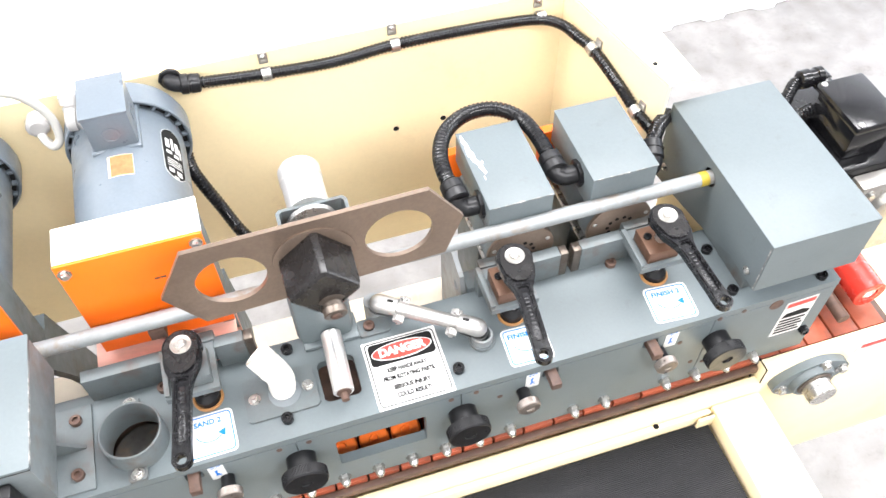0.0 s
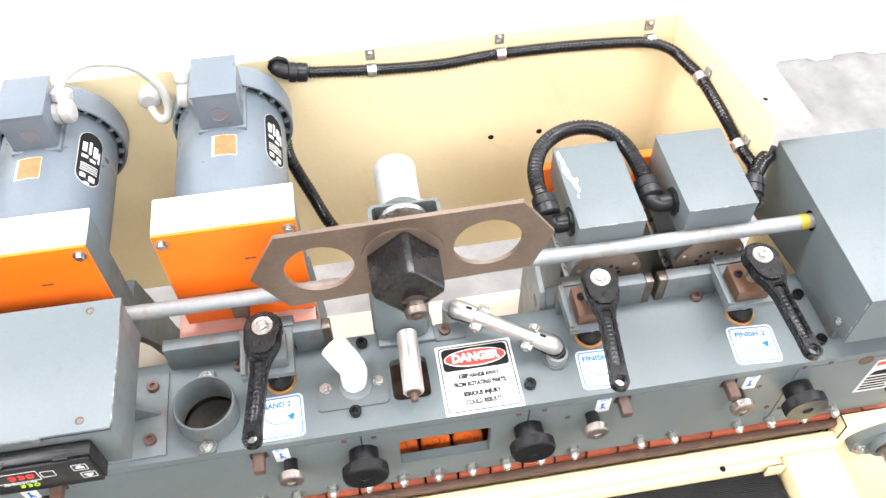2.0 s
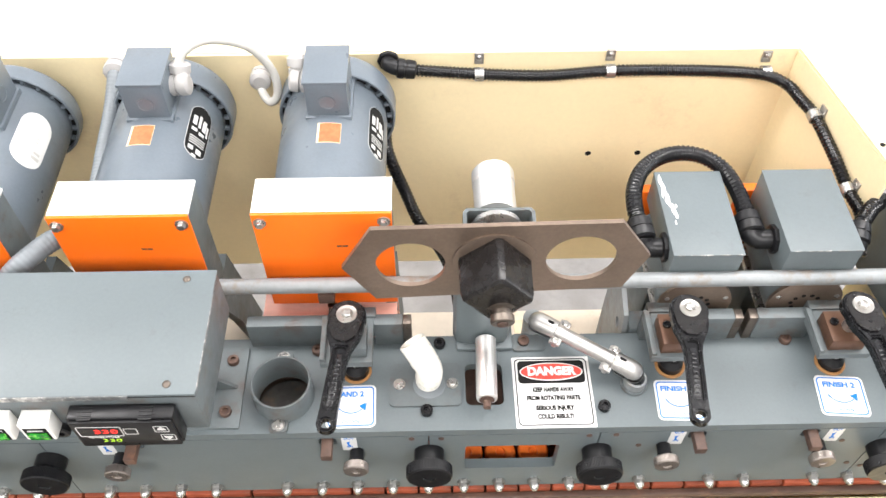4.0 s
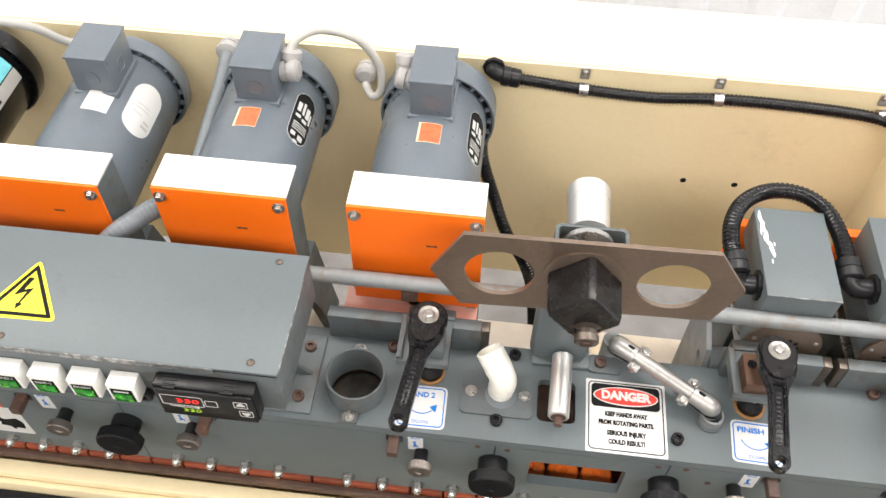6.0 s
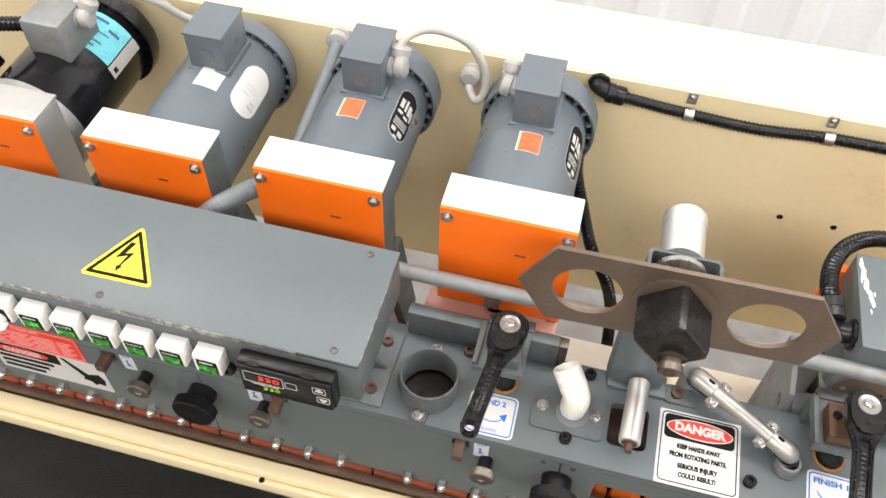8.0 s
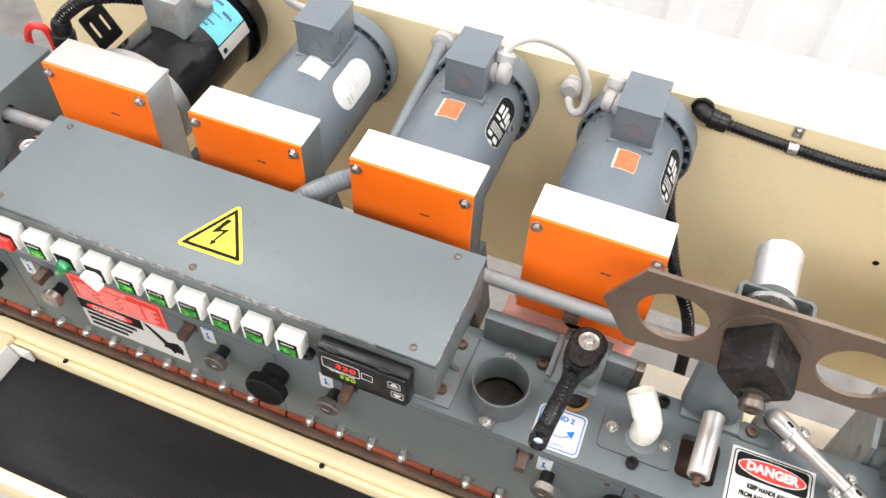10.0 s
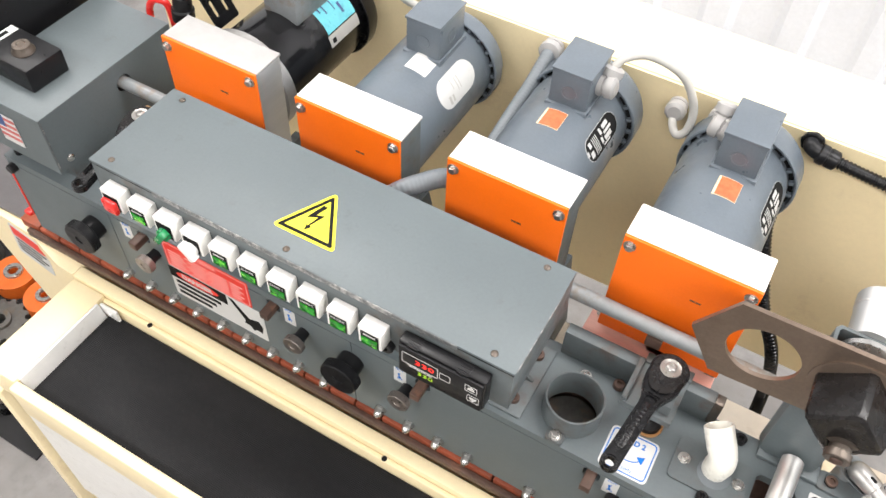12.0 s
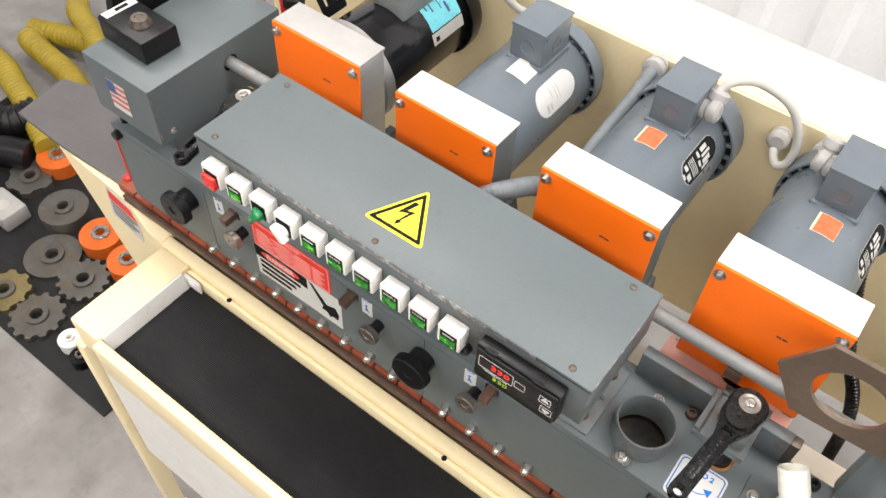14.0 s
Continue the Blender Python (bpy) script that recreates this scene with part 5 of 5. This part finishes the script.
part("channel", plate([[(-0.1010, 0.1365), (-0.0972, 0.1365), (-0.0972, 0.1780), (-0.0945, 0.1812), (-0.0290, 0.1812), (-0.0263, 0.1780), (-0.0263, 0.1365), (-0.0225, 0.1365), (-0.0225, 0.1800), (-0.0265, 0.1850), (-0.0970, 0.1850), (-0.1010, 0.1800)]], 0.036, flat(0.1225)), GREY_WORN, sp)
part("disc", lathe((-0.0645, 0.160, 0.143), (0, 1, 0), [(0, 0.010), (0.002, 0.020), (0.006, 0.0275), (0.012, 0.0275)], 40), STEEL, sp)
part("cylinder", lathe((-0.0640, 0.1855, 0.143), (0, 1, 0), [(0, 0.0235), (0.045, 0.0235), (0.046, 0.0245), (0.063, 0.0245), (0.066, 0.0225)], 48), ALU, sp, "turned aluminium end cylinder")

# ---- long steering rod and the boxes at both ends ----
rod = thing("cross_rod", (-0.3, 0.1385, 0.083), "long galvanised round rod with rust spots", "rod")
part("rod", cyl((-1.10, 0.1385, 0.0845), (0.44, 0.1385, 0.0840), 0.0090, 28, 0.001), GALV, rod)
part("yellow_band", cyl((0.398, 0.1385, 0.0840), (0.4085, 0.1385, 0.0840), 0.0093, 28), YELLOW_HOSE, rod, "yellow tape band")
# Added dark block standing for the dark notch beside the rod.
for cx in (-0.2502,):
    part("clip", box(cx - 0.014, cx + 0.004, 0.130, 0.150, 0.060, 0.0760, 0.001), WEAR_STRIP, rod)


def end_box(x0, x1, y0, y1, z1, hole_side, label):
    eb = thing("end_housing", ((x0 + x1) / 2, 0.12, 0.0), label, "housing", "end housings")
    part("top", box(x0, x1, y0, y1, z1 - 0.002, z1, 0.0009), GREY, eb)
    part("front", box(x0 + 0.0004, x1 - 0.0004, y0 + 0.0004, y0 + 0.0024, 0.026, z1 - 0.0021), GREY, eb)
    part("back", box(x0 + 0.0004, x1 - 0.0004, y1 - 0.0024, y1 - 0.0004, -0.02, z1 - 0.0021), GREY, eb)
    holed = Matrix(((0, 0, 1, 0), (1, 0, 0, 0), (0, 1, 0, 0), (0, 0, 0, 1)))
    outline = [(y0 + 0.0025, 0.026), (y0 + 0.0025, z1 - 0.0021), (y1 - 0.0025, z1 - 0.0021), (y1 - 0.0025, -0.02), (0.15, 0.0), (0.10, 0.012), (0.06, 0.026)]
    for x, holed_side in ((x0 + 0.0004, hole_side < 0), (x1 - 0.0024, hole_side > 0)):
        loops = [outline] + ([circle(0.1385, 0.0840, 0.0128, 28)] if holed_side else [])
        part("side", plate(loops, 0.002, Matrix.Translation((x, 0, 0)) @ holed), GREY, eb)
    part("pedestal", box(x0 + 0.004, x1 - 0.004, y0 + 0.022, 0.12, 0.0002, 0.06), GREY_WORN, eb)
    # Black block added behind the rod hole, standing for the shade inside.
    part("inner_wall", box(x0 + 0.007, x1 - 0.007, y0 + 0.004, y1 - 0.004, 0.061, z1 - 0.004), INK, eb, "black block shading the inside of the housing")
    xs = x0 if hole_side < 0 else x1
    edge = (xs + 0.0012 * hole_side - 0.0006, xs + 0.0012 * hole_side + 0.0006)
    part("folded_seam", box(*edge, y0 + 0.001, y0 + 0.0024, 0.03, z1 - 0.003, 0.0004), CHIPPED, eb, "bare folded corner seam")
    for sy, sz in ((y0 + 0.022, 0.040), (y1 - 0.02, 0.012)):
        part("screw", round_screw((xs, sy, sz), (hole_side, 0, 0), 0.0055, 0.004), STEEL, eb)
    return eb


end_box(0.4125, 0.5510, 0.0035, 0.247, 0.110, -1, "grey sheet steel housing at the outfeed end")
lb = end_box(-1.160, -1.0285, 0.000, 0.238, 0.120, 1, "grey sheet steel housing at the infeed end")
fl = part("flag_sticker", plate([rect(-1.120, -1.083, 0.047, 0.097)], 0.0006, front(0.000)), LABEL, lb, "red, white and blue flag sticker")
for k in range(4):
    part("stripe", plate([rect(-1.120, -1.083, 0.056 + 0.0105 * k, 0.0615 + 0.0105 * k)], 0.0003, front(-0.0006)), FADED_RED, fl)
part("canton", plate([rect(-1.120, -1.103, 0.076, 0.097)], 0.0004, front(-0.0009)), FADED_BLUE, fl)

dc = thing("dial_control", (-1.10, 0.10, 0.12), "dark grey control box with a round knob", "control")
part("case", turned(box(-0.046, 0.046, -0.029, 0.029, 0.0, 0.034, 0.002), pose(-1.115, 0.0660, 0.1203, 0, 0, -2)), BLACK, dc)
part("knob", lathe((-1.105, 0.0650, 0.1543), (0, 0, 1), [(0, 0.0150), (0.002, 0.0148), (0.005, 0.0125), (0.010, 0.0115), (0.011, 0.0100), (0.011, 0.006), (0.0095, 0.005)], 28), DARK_STEEL, dc)
part("label_strip", turned(box(-0.044, -0.030, -0.024, 0.026, 0.0, 0.0006), pose(-1.115, 0.0660, 0.1543, 0, 0, -2)), LABEL, dc)
part("label_bar", turned(box(-0.040, -0.034, -0.006, 0.014, 0.0, 0.0004), pose(-1.115, 0.0660, 0.1550, 0, 0, -2)), INK, dc)
hw = thing("hand_wheel", (-1.17, 0.18, 0.1), "large black round hand wheel behind the housing", "wheel")
part("rim", lathe((-1.178, 0.175, 0.115), (-1, 0, 0), [(0, 0.090), (0.004, 0.102), (0.018, 0.102), (0.022, 0.092)], 56), BLACK, hw)
ah = thing("air_hose", (-1.045, 0.247, 0.12), "short bright red air hose behind the housing", "hose")
part("sleeve", hose([(-1.075, 0.246, 0.05), (-1.070, 0.246, 0.118), (-1.060, 0.247, 0.139), (-1.048, 0.250, 0.143), (-1.040, 0.256, 0.128), (-1.038, 0.258, 0.05)], 0.0050, n=14), RED_PLASTIC, ah)
wd = thing("timber_block", (-0.99, 0.16, 0.0), "small raw timber block under the rod", "timber block")
part("block", box(-1.012, -0.972, 0.128, 0.150, -0.05, 0.045, 0.002), WOOD, wd)

# ---- finishing heads with their junction boxes ----
for x0, x1, y0, y1, z1 in ((0.1310, 0.2095, 0.145, 0.271, 0.120), (0.2580, 0.3400, 0.1445, 0.267, 0.125)):
    fh = thing("finishing_motor", ((x0 + x1) / 2, 0.2, -0.2), "small grey motor under a worn grey terminal box", "electric motor", "finishing motors")
    cx = (x0 + x1) / 2 - 0.006
    part("terminal_box", box(x0, x1, y0, y1, 0.072, z1 - 0.0025, 0.0015), GREY, fh)
    part("terminal_lid", box(x0 - 0.0006, x1 + 0.0006, y0 - 0.0006, y1 + 0.0006, z1 - 0.0022, z1, 0.001), GREY, fh)
    rng = random.Random(11)
    for k in range(7):
        ex = x0 + (x1 - x0) * (k + rng.uniform(0.1, 0.7)) / 7
        part("worn_edge", box(ex, ex + rng.uniform(0.004, 0.011), y0 - 0.0009, y0 + 0.0004, z1 - 0.0011, z1 + 0.0002, 0.0002), CHIPPED, fh, "bare worn edge of the lid")
    part("motor_body", cyl((cx, 0.137, 0.035), (cx, 0.262, 0.035), 0.036, 40, 0.002), GREY_WORN, fh)
    fp = part("face_disc", lathe((cx + 0.004, 0.137, 0.043), (0, -1, 0), [(0, 0.0425), (0.004, 0.0425), (0.0045, 0.0415)], 44), BRONZE, fh, "stained steel face disc")
    for k in range(10):
        a = radians(36 * k)
        part("vent", lathe((cx + 0.004 + 0.016 * math.cos(a), 0.1325, 0.043 + 0.014 * math.sin(a)), (0, -1, 0), [(0, 0.0026), (0.0004, 0.0026)], 8), INK, fp)
    for k in (20, 160, 270):
        part("screw", round_screw((cx + 0.004 + 0.036 * math.cos(radians(k)), 0.1325, 0.043 + 0.036 * math.sin(radians(k))), (0, -1, 0), 0.003, 0.0015), STEEL, fp)
    part("slide_plate", box(cx - 0.030, cx + 0.030, 0.140, 0.30, -0.01, -0.002, 0.001), STEEL, fh)
    part("rear_cover", box(x0 - 0.010, x1 + 0.004, 0.2735, 0.286, -0.02, 0.082, 0.001), ORANGE, fh, "orange rear cover")
    part("pedestal", box(cx - 0.025, cx + 0.025, 0.20, 0.29, -0.205, -0.0102, 0.002), GREY_WORN, fh)
    if x0 < 0.2:
        rng = random.Random(4)
        for px_, py_, w_, l_ in ((0.1355, 0.258, 0.0026, 0.010), (0.1370, 0.244, 0.0030, 0.012), (0.1392, 0.229, 0.0034, 0.013), (0.1425, 0.214, 0.0030, 0.010), (0.1450, 0.204, 0.0020, 0.007), (0.1345, 0.234, 0.0010, 0.006), (0.1470, 0.217, 0.0009, 0.004), (0.1420, 0.192, 0.0010, 0.004)):
            ragged = [(px_ + w_ * rng.uniform(0.55, 1.1) * math.cos(radians(a)), py_ + l_ * rng.uniform(0.6, 1.1) * math.sin(radians(a))) for a in range(0, 360, 24)]
            part("paint_chip", plate([ragged], 0.0003, flat(z1 - 0.0001)), WHITE, fh, "chipped white patch in the paint")
pl = thing("bracket_plate", (0.112, 0.17, -0.2), "bare metal bracket plate behind the beam", "bracket")
part("plate", plate([[(0.124, -0.205), (0.215, -0.205), (0.215, 0.020), (0.175, 0.030), (0.136, 0.016), (0.124, -0.03)], circle(0.150, -0.02, 0.008, 16)], 0.006, Matrix(((0, 0, 1, 0.092), (1, 0, 0, 0), (0, 1, 0, 0), (0, 0, 0, 1)))), GALV, pl)
part("foot", box(0.0985, 0.13, 0.1235, 0.15, -0.012, 0.006, 0.001), GREY_WORN, pl)


def conduit_elbow(h, wall, out, turn, end, r):
    """A moulded elbow from a wall (leaving along out) to the hose end (along turn), with lock nut and ribbed gland nut."""
    wall, out, turn, end = (Vector(v) for v in (wall, out, turn, end))
    out.normalize()
    turn.normalize()
    part("lock_nut", lathe(wall, out, [(0, r * 1.75), (0.0045, r * 1.75), (0.0055, r * 1.55)], 8), BLACK, h)
    near, far = wall + out * 0.004, end - turn * 0.014
    knee = near + out * max((far - near).dot(out), 0.006)
    part("elbow", hose([near, near.lerp(knee, 0.6), knee.lerp(far, 0.15) * 0.7 + near.lerp(far, 0.5) * 0.3, knee.lerp(far, 0.6), far], r * 1.18, n=16), BLACK, h)
    nut = lathe(end - turn * 0.018, turn, [(0, r * 1.2), (0.002, r * 1.52), (0.010, r * 1.52), (0.0105, r * 1.38), (0.013, r * 1.38), (0.0135, r * 1.48), (0.024, r * 1.42), (0.026, r * 1.12)], 18)
    part("gland_nut", nut, BLACK, h)


def black_hose(label, points, r, ends=()):
    h = thing("black_conduit", points[0], label, "conduit", "black conduits")
    part("sleeve", hose(points, r, 0.0052, 0.0012, 16), HOSE, h)
    for p, way in ends:
        part("gland", lathe(p, way, [(0, r * 1.1), (0.004, r * 1.5), (0.012, r * 1.5), (0.013, r * 1.3), (0.022, r * 1.3), (0.024, r * 1.55), (0.036, r * 1.5), (0.038, r * 1.15)], 14), HOSE, h)
    return h


main = black_hose("black corrugated conduit clipped along the back panel",
                  [(-0.170, 0.4515, 0.133), (-0.152, 0.451, 0.130), (-0.069, 0.451, 0.122), (0.020, 0.451, 0.118), (0.104, 0.451, 0.1245), (0.210, 0.451, 0.1236), (0.300, 0.448, 0.119), (0.335, 0.432, 0.115), (0.350, 0.405, 0.110), (0.361, 0.378, 0.106), (0.373, 0.32, 0.092), (0.383, 0.277, 0.076), (0.390, 0.245, 0.070), (0.392, 0.22, 0.055)], 0.0080)
conduit_elbow(main, (-0.188, 0.4645, 0.1365), (0, -1, 0.05), (1, 0, -0.15), (-0.160, 0.4510, 0.1312), 0.0085)
for p, way, tilt in (((-0.069, 0.4640, 0.134), 0, 0), ((0.104, 0.4640, 0.1365), 0, 0), ((0.312, 0.4640, 0.131), 0, 0), ((0.370, 0.378, 0.118), 1, 0), ((0.391, 0.277, 0.088), 1, 0)):
    cl = thing("conduit_clip", p, "bright steel conduit clip screwed to the panel", "clip", "conduit clips")
    if way == 0:
        bm = box(p[0] - 0.0060, p[0] + 0.0060, p[1] - 0.003, p[1] + 0.0008, p[2] - 0.004, p[2] + 0.013, 0.0008)
        part("tab", bm, GALV_BRIGHT, cl)
        part("strap", lathe((p[0] - 0.0060, p[1] - 0.0130, p[2] - 0.0125), (1, 0, 0), [(0, 0.0080), (0.0, 0.0092), (0.012, 0.0092), (0.012, 0.0080)], 28), STEEL, cl)
        part("screw", round_screw((p[0], p[1] - 0.003, p[2] + 0.0075), (0, -1, 0), 0.0042, 0.0035), STEEL, cl)
    else:
        part("strap", lathe((p[0] - 0.009 - 0.001, p[1] + 0.0065, p[2] - 0.0108), (0.12, -1, -0.15), [(0, 0.0080), (0, 0.0093), (0.012, 0.0093), (0.012, 0.0080)], 28), STEEL, cl)
        part("tab", turned(box(-0.003, 0.0, -0.0060, 0.0060, -0.010, 0.004, 0.0006), pose(p[0], p[1], p[2], 0, 0, 10)), GALV_BRIGHT, cl)
arch = black_hose("black corrugated conduit arching between terminal boxes",
           [(0.1015, 0.200, 0.114), (0.0995, 0.216, 0.118), (0.1025, 0.242, 0.120), (0.114, 0.269, 0.121), (0.1325, 0.2890, 0.120), (0.154, 0.2995, 0.120), (0.178, 0.3010, 0.120), (0.2000, 0.2930, 0.119), (0.2175, 0.273, 0.117), (0.2270, 0.241, 0.113), (0.230, 0.210, 0.109)], 0.0098)
conduit_elbow(arch, (0.1310, 0.1740, 0.0980), (-1, 0, 0), (-0.1, 1, 0.25), (0.1030, 0.1960, 0.1120), 0.0098)
conduit_elbow(arch, (0.2580, 0.1830, 0.0990), (-1, 0, 0), (-0.05, 1, 0.2), (0.2300, 0.2050, 0.1085), 0.0098)
entry = black_hose("black corrugated conduit entering the end housing", [(0.366, 0.203, 0.092), (0.376, 0.216, 0.094), (0.394, 0.236, 0.091), (0.417, 0.256, 0.080)], 0.0098)
conduit_elbow(entry, (0.3408, 0.1780, 0.0820), (1, 0, 0), (0.35, 1, 0.3), (0.3640, 0.2010, 0.0910), 0.0098)
black_hose("black corrugated conduit running down behind the head", [(-0.196, 0.432, 0.06), (-0.193, 0.40, 0.032), (-0.171, 0.37, -0.017), (-0.1504, 0.34, -0.051), (-0.121, 0.325, -0.095), (-0.104, 0.318, -0.15), (-0.092, 0.315, -0.25)], 0.0090)

inlet = black_hose("black corrugated conduit beside the black motor", [(-1.012, 0.262, 0.158), (-0.998, 0.266, 0.172), (-0.972, 0.275, 0.190), (-0.940, 0.290, 0.195), (-0.912, 0.318, 0.182)], 0.0098)
part("gland_nut", lathe((-1.018, 0.258, 0.120), (0.1, 0.05, 1), [(0, 0.016), (0.016, 0.016), (0.018, 0.0135), (0.030, 0.0135), (0.036, 0.011)], 18), BLACK, inlet)

# ---- feed motor at the outfeed end ----
fm = thing("feed_motor", (0.66, 0.18, -0.166), "black gloss feed motor with a terminal box", "electric motor")
part("gear_flange", box(0.650, 0.765, 0.114, 0.141, -0.160, 0.002, 0.004), GALV_BRIGHT, fm, "bare grey gearbox flange")
part("flange_bolt", hex_bolt((0.664, 0.114, -0.012), (0, -1, 0), 0.005, 0.006), STEEL, fm)
part("flange_hub", lathe((0.706, 0.114, -0.050), (0, -1, 0), [(0, 0.036), (0.012, 0.033), (0.014, 0.026)], 28), GALV_BRIGHT, fm)
part("body", box(0.622, 0.760, 0.1415, 0.310, -0.13, 0.012, 0.010), BLACK_GLOSS, fm)
for k in range(5):
    part("fin", box(0.6150, 0.6215, 0.146, 0.300, -0.10 + 0.022 * k, -0.094 + 0.022 * k), BLACK_GLOSS, fm)
tb = part("terminal_box", box(0.641, 0.706, 0.162, 0.248, 0.0125, 0.062, 0.005), BLACK_GLOSS, fm)
part("terminal_lid", box(0.638, 0.709, 0.157, 0.253, 0.063, 0.076, 0.004), BLACK_GLOSS, tb)
for sx, sy in ((0.646, 0.164), (0.645, 0.246)):
    part("lid_screw", round_screw((sx, sy, 0.076), (0, 0, 1), 0.0045, 0.003), STEEL, tb)
black_hose("black corrugated conduit at the feed motor", [(0.648, 0.285, 0.055), (0.630, 0.282, 0.05), (0.605, 0.262, 0.035), (0.575, 0.250, 0.0)], 0.009, [((0.675, 0.250, 0.045), (-0.2, 1, 0.2)), ((0.672, 0.280, 0.058), (-1, 0.05, -0.05))])
black_hose("black corrugated conduit at the feed motor", [(0.640, 0.245, 0.035), (0.615, 0.240, 0.03), (0.585, 0.225, 0.0)], 0.009)

# ---- hoses, mat and spare tooling on the floor ----
fmat = part("floor_mat", box(-2.55, -1.405, -0.151, 0.42, FLOOR, FLOOR + 0.006, 0.001), MAT, label="black rubber mat lying on the concrete floor")
tagged(fmat, category="mat")
for pts in (((-2.95, 0.45, -0.95), (-2.63, 0.436, -0.93), (-2.50, 0.40, -0.93), (-2.36, 0.36, -0.93), (-2.20, 0.30, -0.94)),
            ((-2.66, 0.60, -0.95), (-2.64, 0.56, -0.92), (-2.53, 0.545, -0.92), (-2.40, 0.53, -0.92), (-2.28, 0.49, -0.93), (-2.1, 0.42, -0.94)),
            ((-2.72, 0.62, -0.95), (-2.60, 0.655, -0.94), (-2.48, 0.685, -0.94), (-2.33, 0.69, -0.94)),
            ((-2.72, 0.80, -0.95), (-2.66, 0.76, -0.93), (-2.55, 0.72, -0.92), (-2.42, 0.665, -0.92), (-2.30, 0.60, -0.93))):
    sh = thing("suction_hose", pts[0], "yellow ribbed suction hose lying on the floor", "hose", "yellow hoses")
    part("sleeve", hose(pts, 0.038, 0.016, 0.004, 18), YELLOW_HOSE, sh)


def cutter(x, y, r, teeth, label, mat, depth, z=FLOOR + 0.006, wheel=None):
    ct = thing("spare_cutter" if not wheel else "caster", (x, y, z), label, "cutter" if not wheel else "wheel", "spare tooling")
    n = max(teeth * 6, 48)
    prof = []
    for k in range(n):
        u = (k * teeth / n) % 1.0 if teeth else 0.0
        rr_ = r * (1.0 if not teeth or u < 0.45 else 0.86)
        a = 2 * math.pi * k / n
        prof.append((x + rr_ * math.cos(a), y + rr_ * math.sin(a)))
    part("disc", plate([prof, circle(x, y, r * 0.22, 20)], depth, flat(z)), mat, ct)
    part("hub", pipe((x, y, z), (x, y, z + depth + 0.008), r * 0.42, r * 0.23, 28), GREY_CUT if not wheel else wheel, ct)
    part("bore", lathe((x, y, z), (0, 0, 1), [(0, r * 0.22), (0.002, r * 0.22)], 20), INK, ct)


cutter(-1.893, 0.071, 0.076, 0, "round bright saw disc with brown rim", GREY_CUT, 0.012)
cutter(-1.757, 0.070, 0.070, 14, "toothed steel cutter wheel", GREY_CUT, 0.020)
cutter(-1.757, -0.075, 0.072, 12, "toothed steel cutter wheel", GREY_CUT, 0.016)
cutter(-1.889, -0.080, 0.068, 9, "brassy toothed cutter wheel", BRASS_CUT, 0.016)
cutter(-1.983, 0.186, 0.068, 0, "thick grey steel disc", GREY_CUT, 0.045)
cutter(-2.176, 0.208, 0.070, 6, "notched grey steel disc", GREY_CUT, 0.022)
cutter(-1.827, 0.190, 0.058, 0, "orange rubber tyred wheel", ROLLER_ORANGE, 0.045, wheel=STEEL)
cutter(-2.166, 0.304, 0.062, 0, "orange rubber tyred wheel", ROLLER_ORANGE, 0.045, wheel=STEEL)
cutter(-1.700, 0.178, 0.055, 0, "orange rubber tyred wheel", ROLLER_ORANGE, 0.045, wheel=STEEL)
cutter(-1.625, -0.070, 0.030, 0, "small white plastic wheel", PLASTIC_W, 0.030, wheel=PLASTIC_W)
cutter(-1.565, -0.085, 0.026, 0, "small dark steel wheel", BLACK_OXIDE, 0.030)
sb = thing("spare_block", (-2.07, 0.05, FLOOR + 0.006), "white plastic block with a round bore", "block")
part("block", box(-2.175, -2.06, 0.045, 0.125, FLOOR + 0.0062, FLOOR + 0.06, 0.008), GREY_PVC, sb)
part("bore", lathe((-2.11, 0.08, FLOOR + 0.0601), (0, 0, 1), [(0, 0.02), (0.001, 0.02)], 20), GREY_CABLE, sb)
bh = thing("black_hose_bundle", (-2.4, 0.30, FLOOR), "dark hose bundle lying on the mat", "hose")
part("hose", hose([(-2.55, 0.16, -0.95), (-2.45, 0.24, -0.94), (-2.36, 0.30, -0.93), (-2.33, 0.37, -0.92)], 0.05, 0.02, 0.004, 16), BLACK, bh)
part("hose_end", hose([(-2.6, 0.02, -0.95), (-2.45, 0.10, -0.945), (-2.30, 0.21, -0.945), (-2.22, 0.25, -0.95)], 0.045, n=16), BLACK, bh)
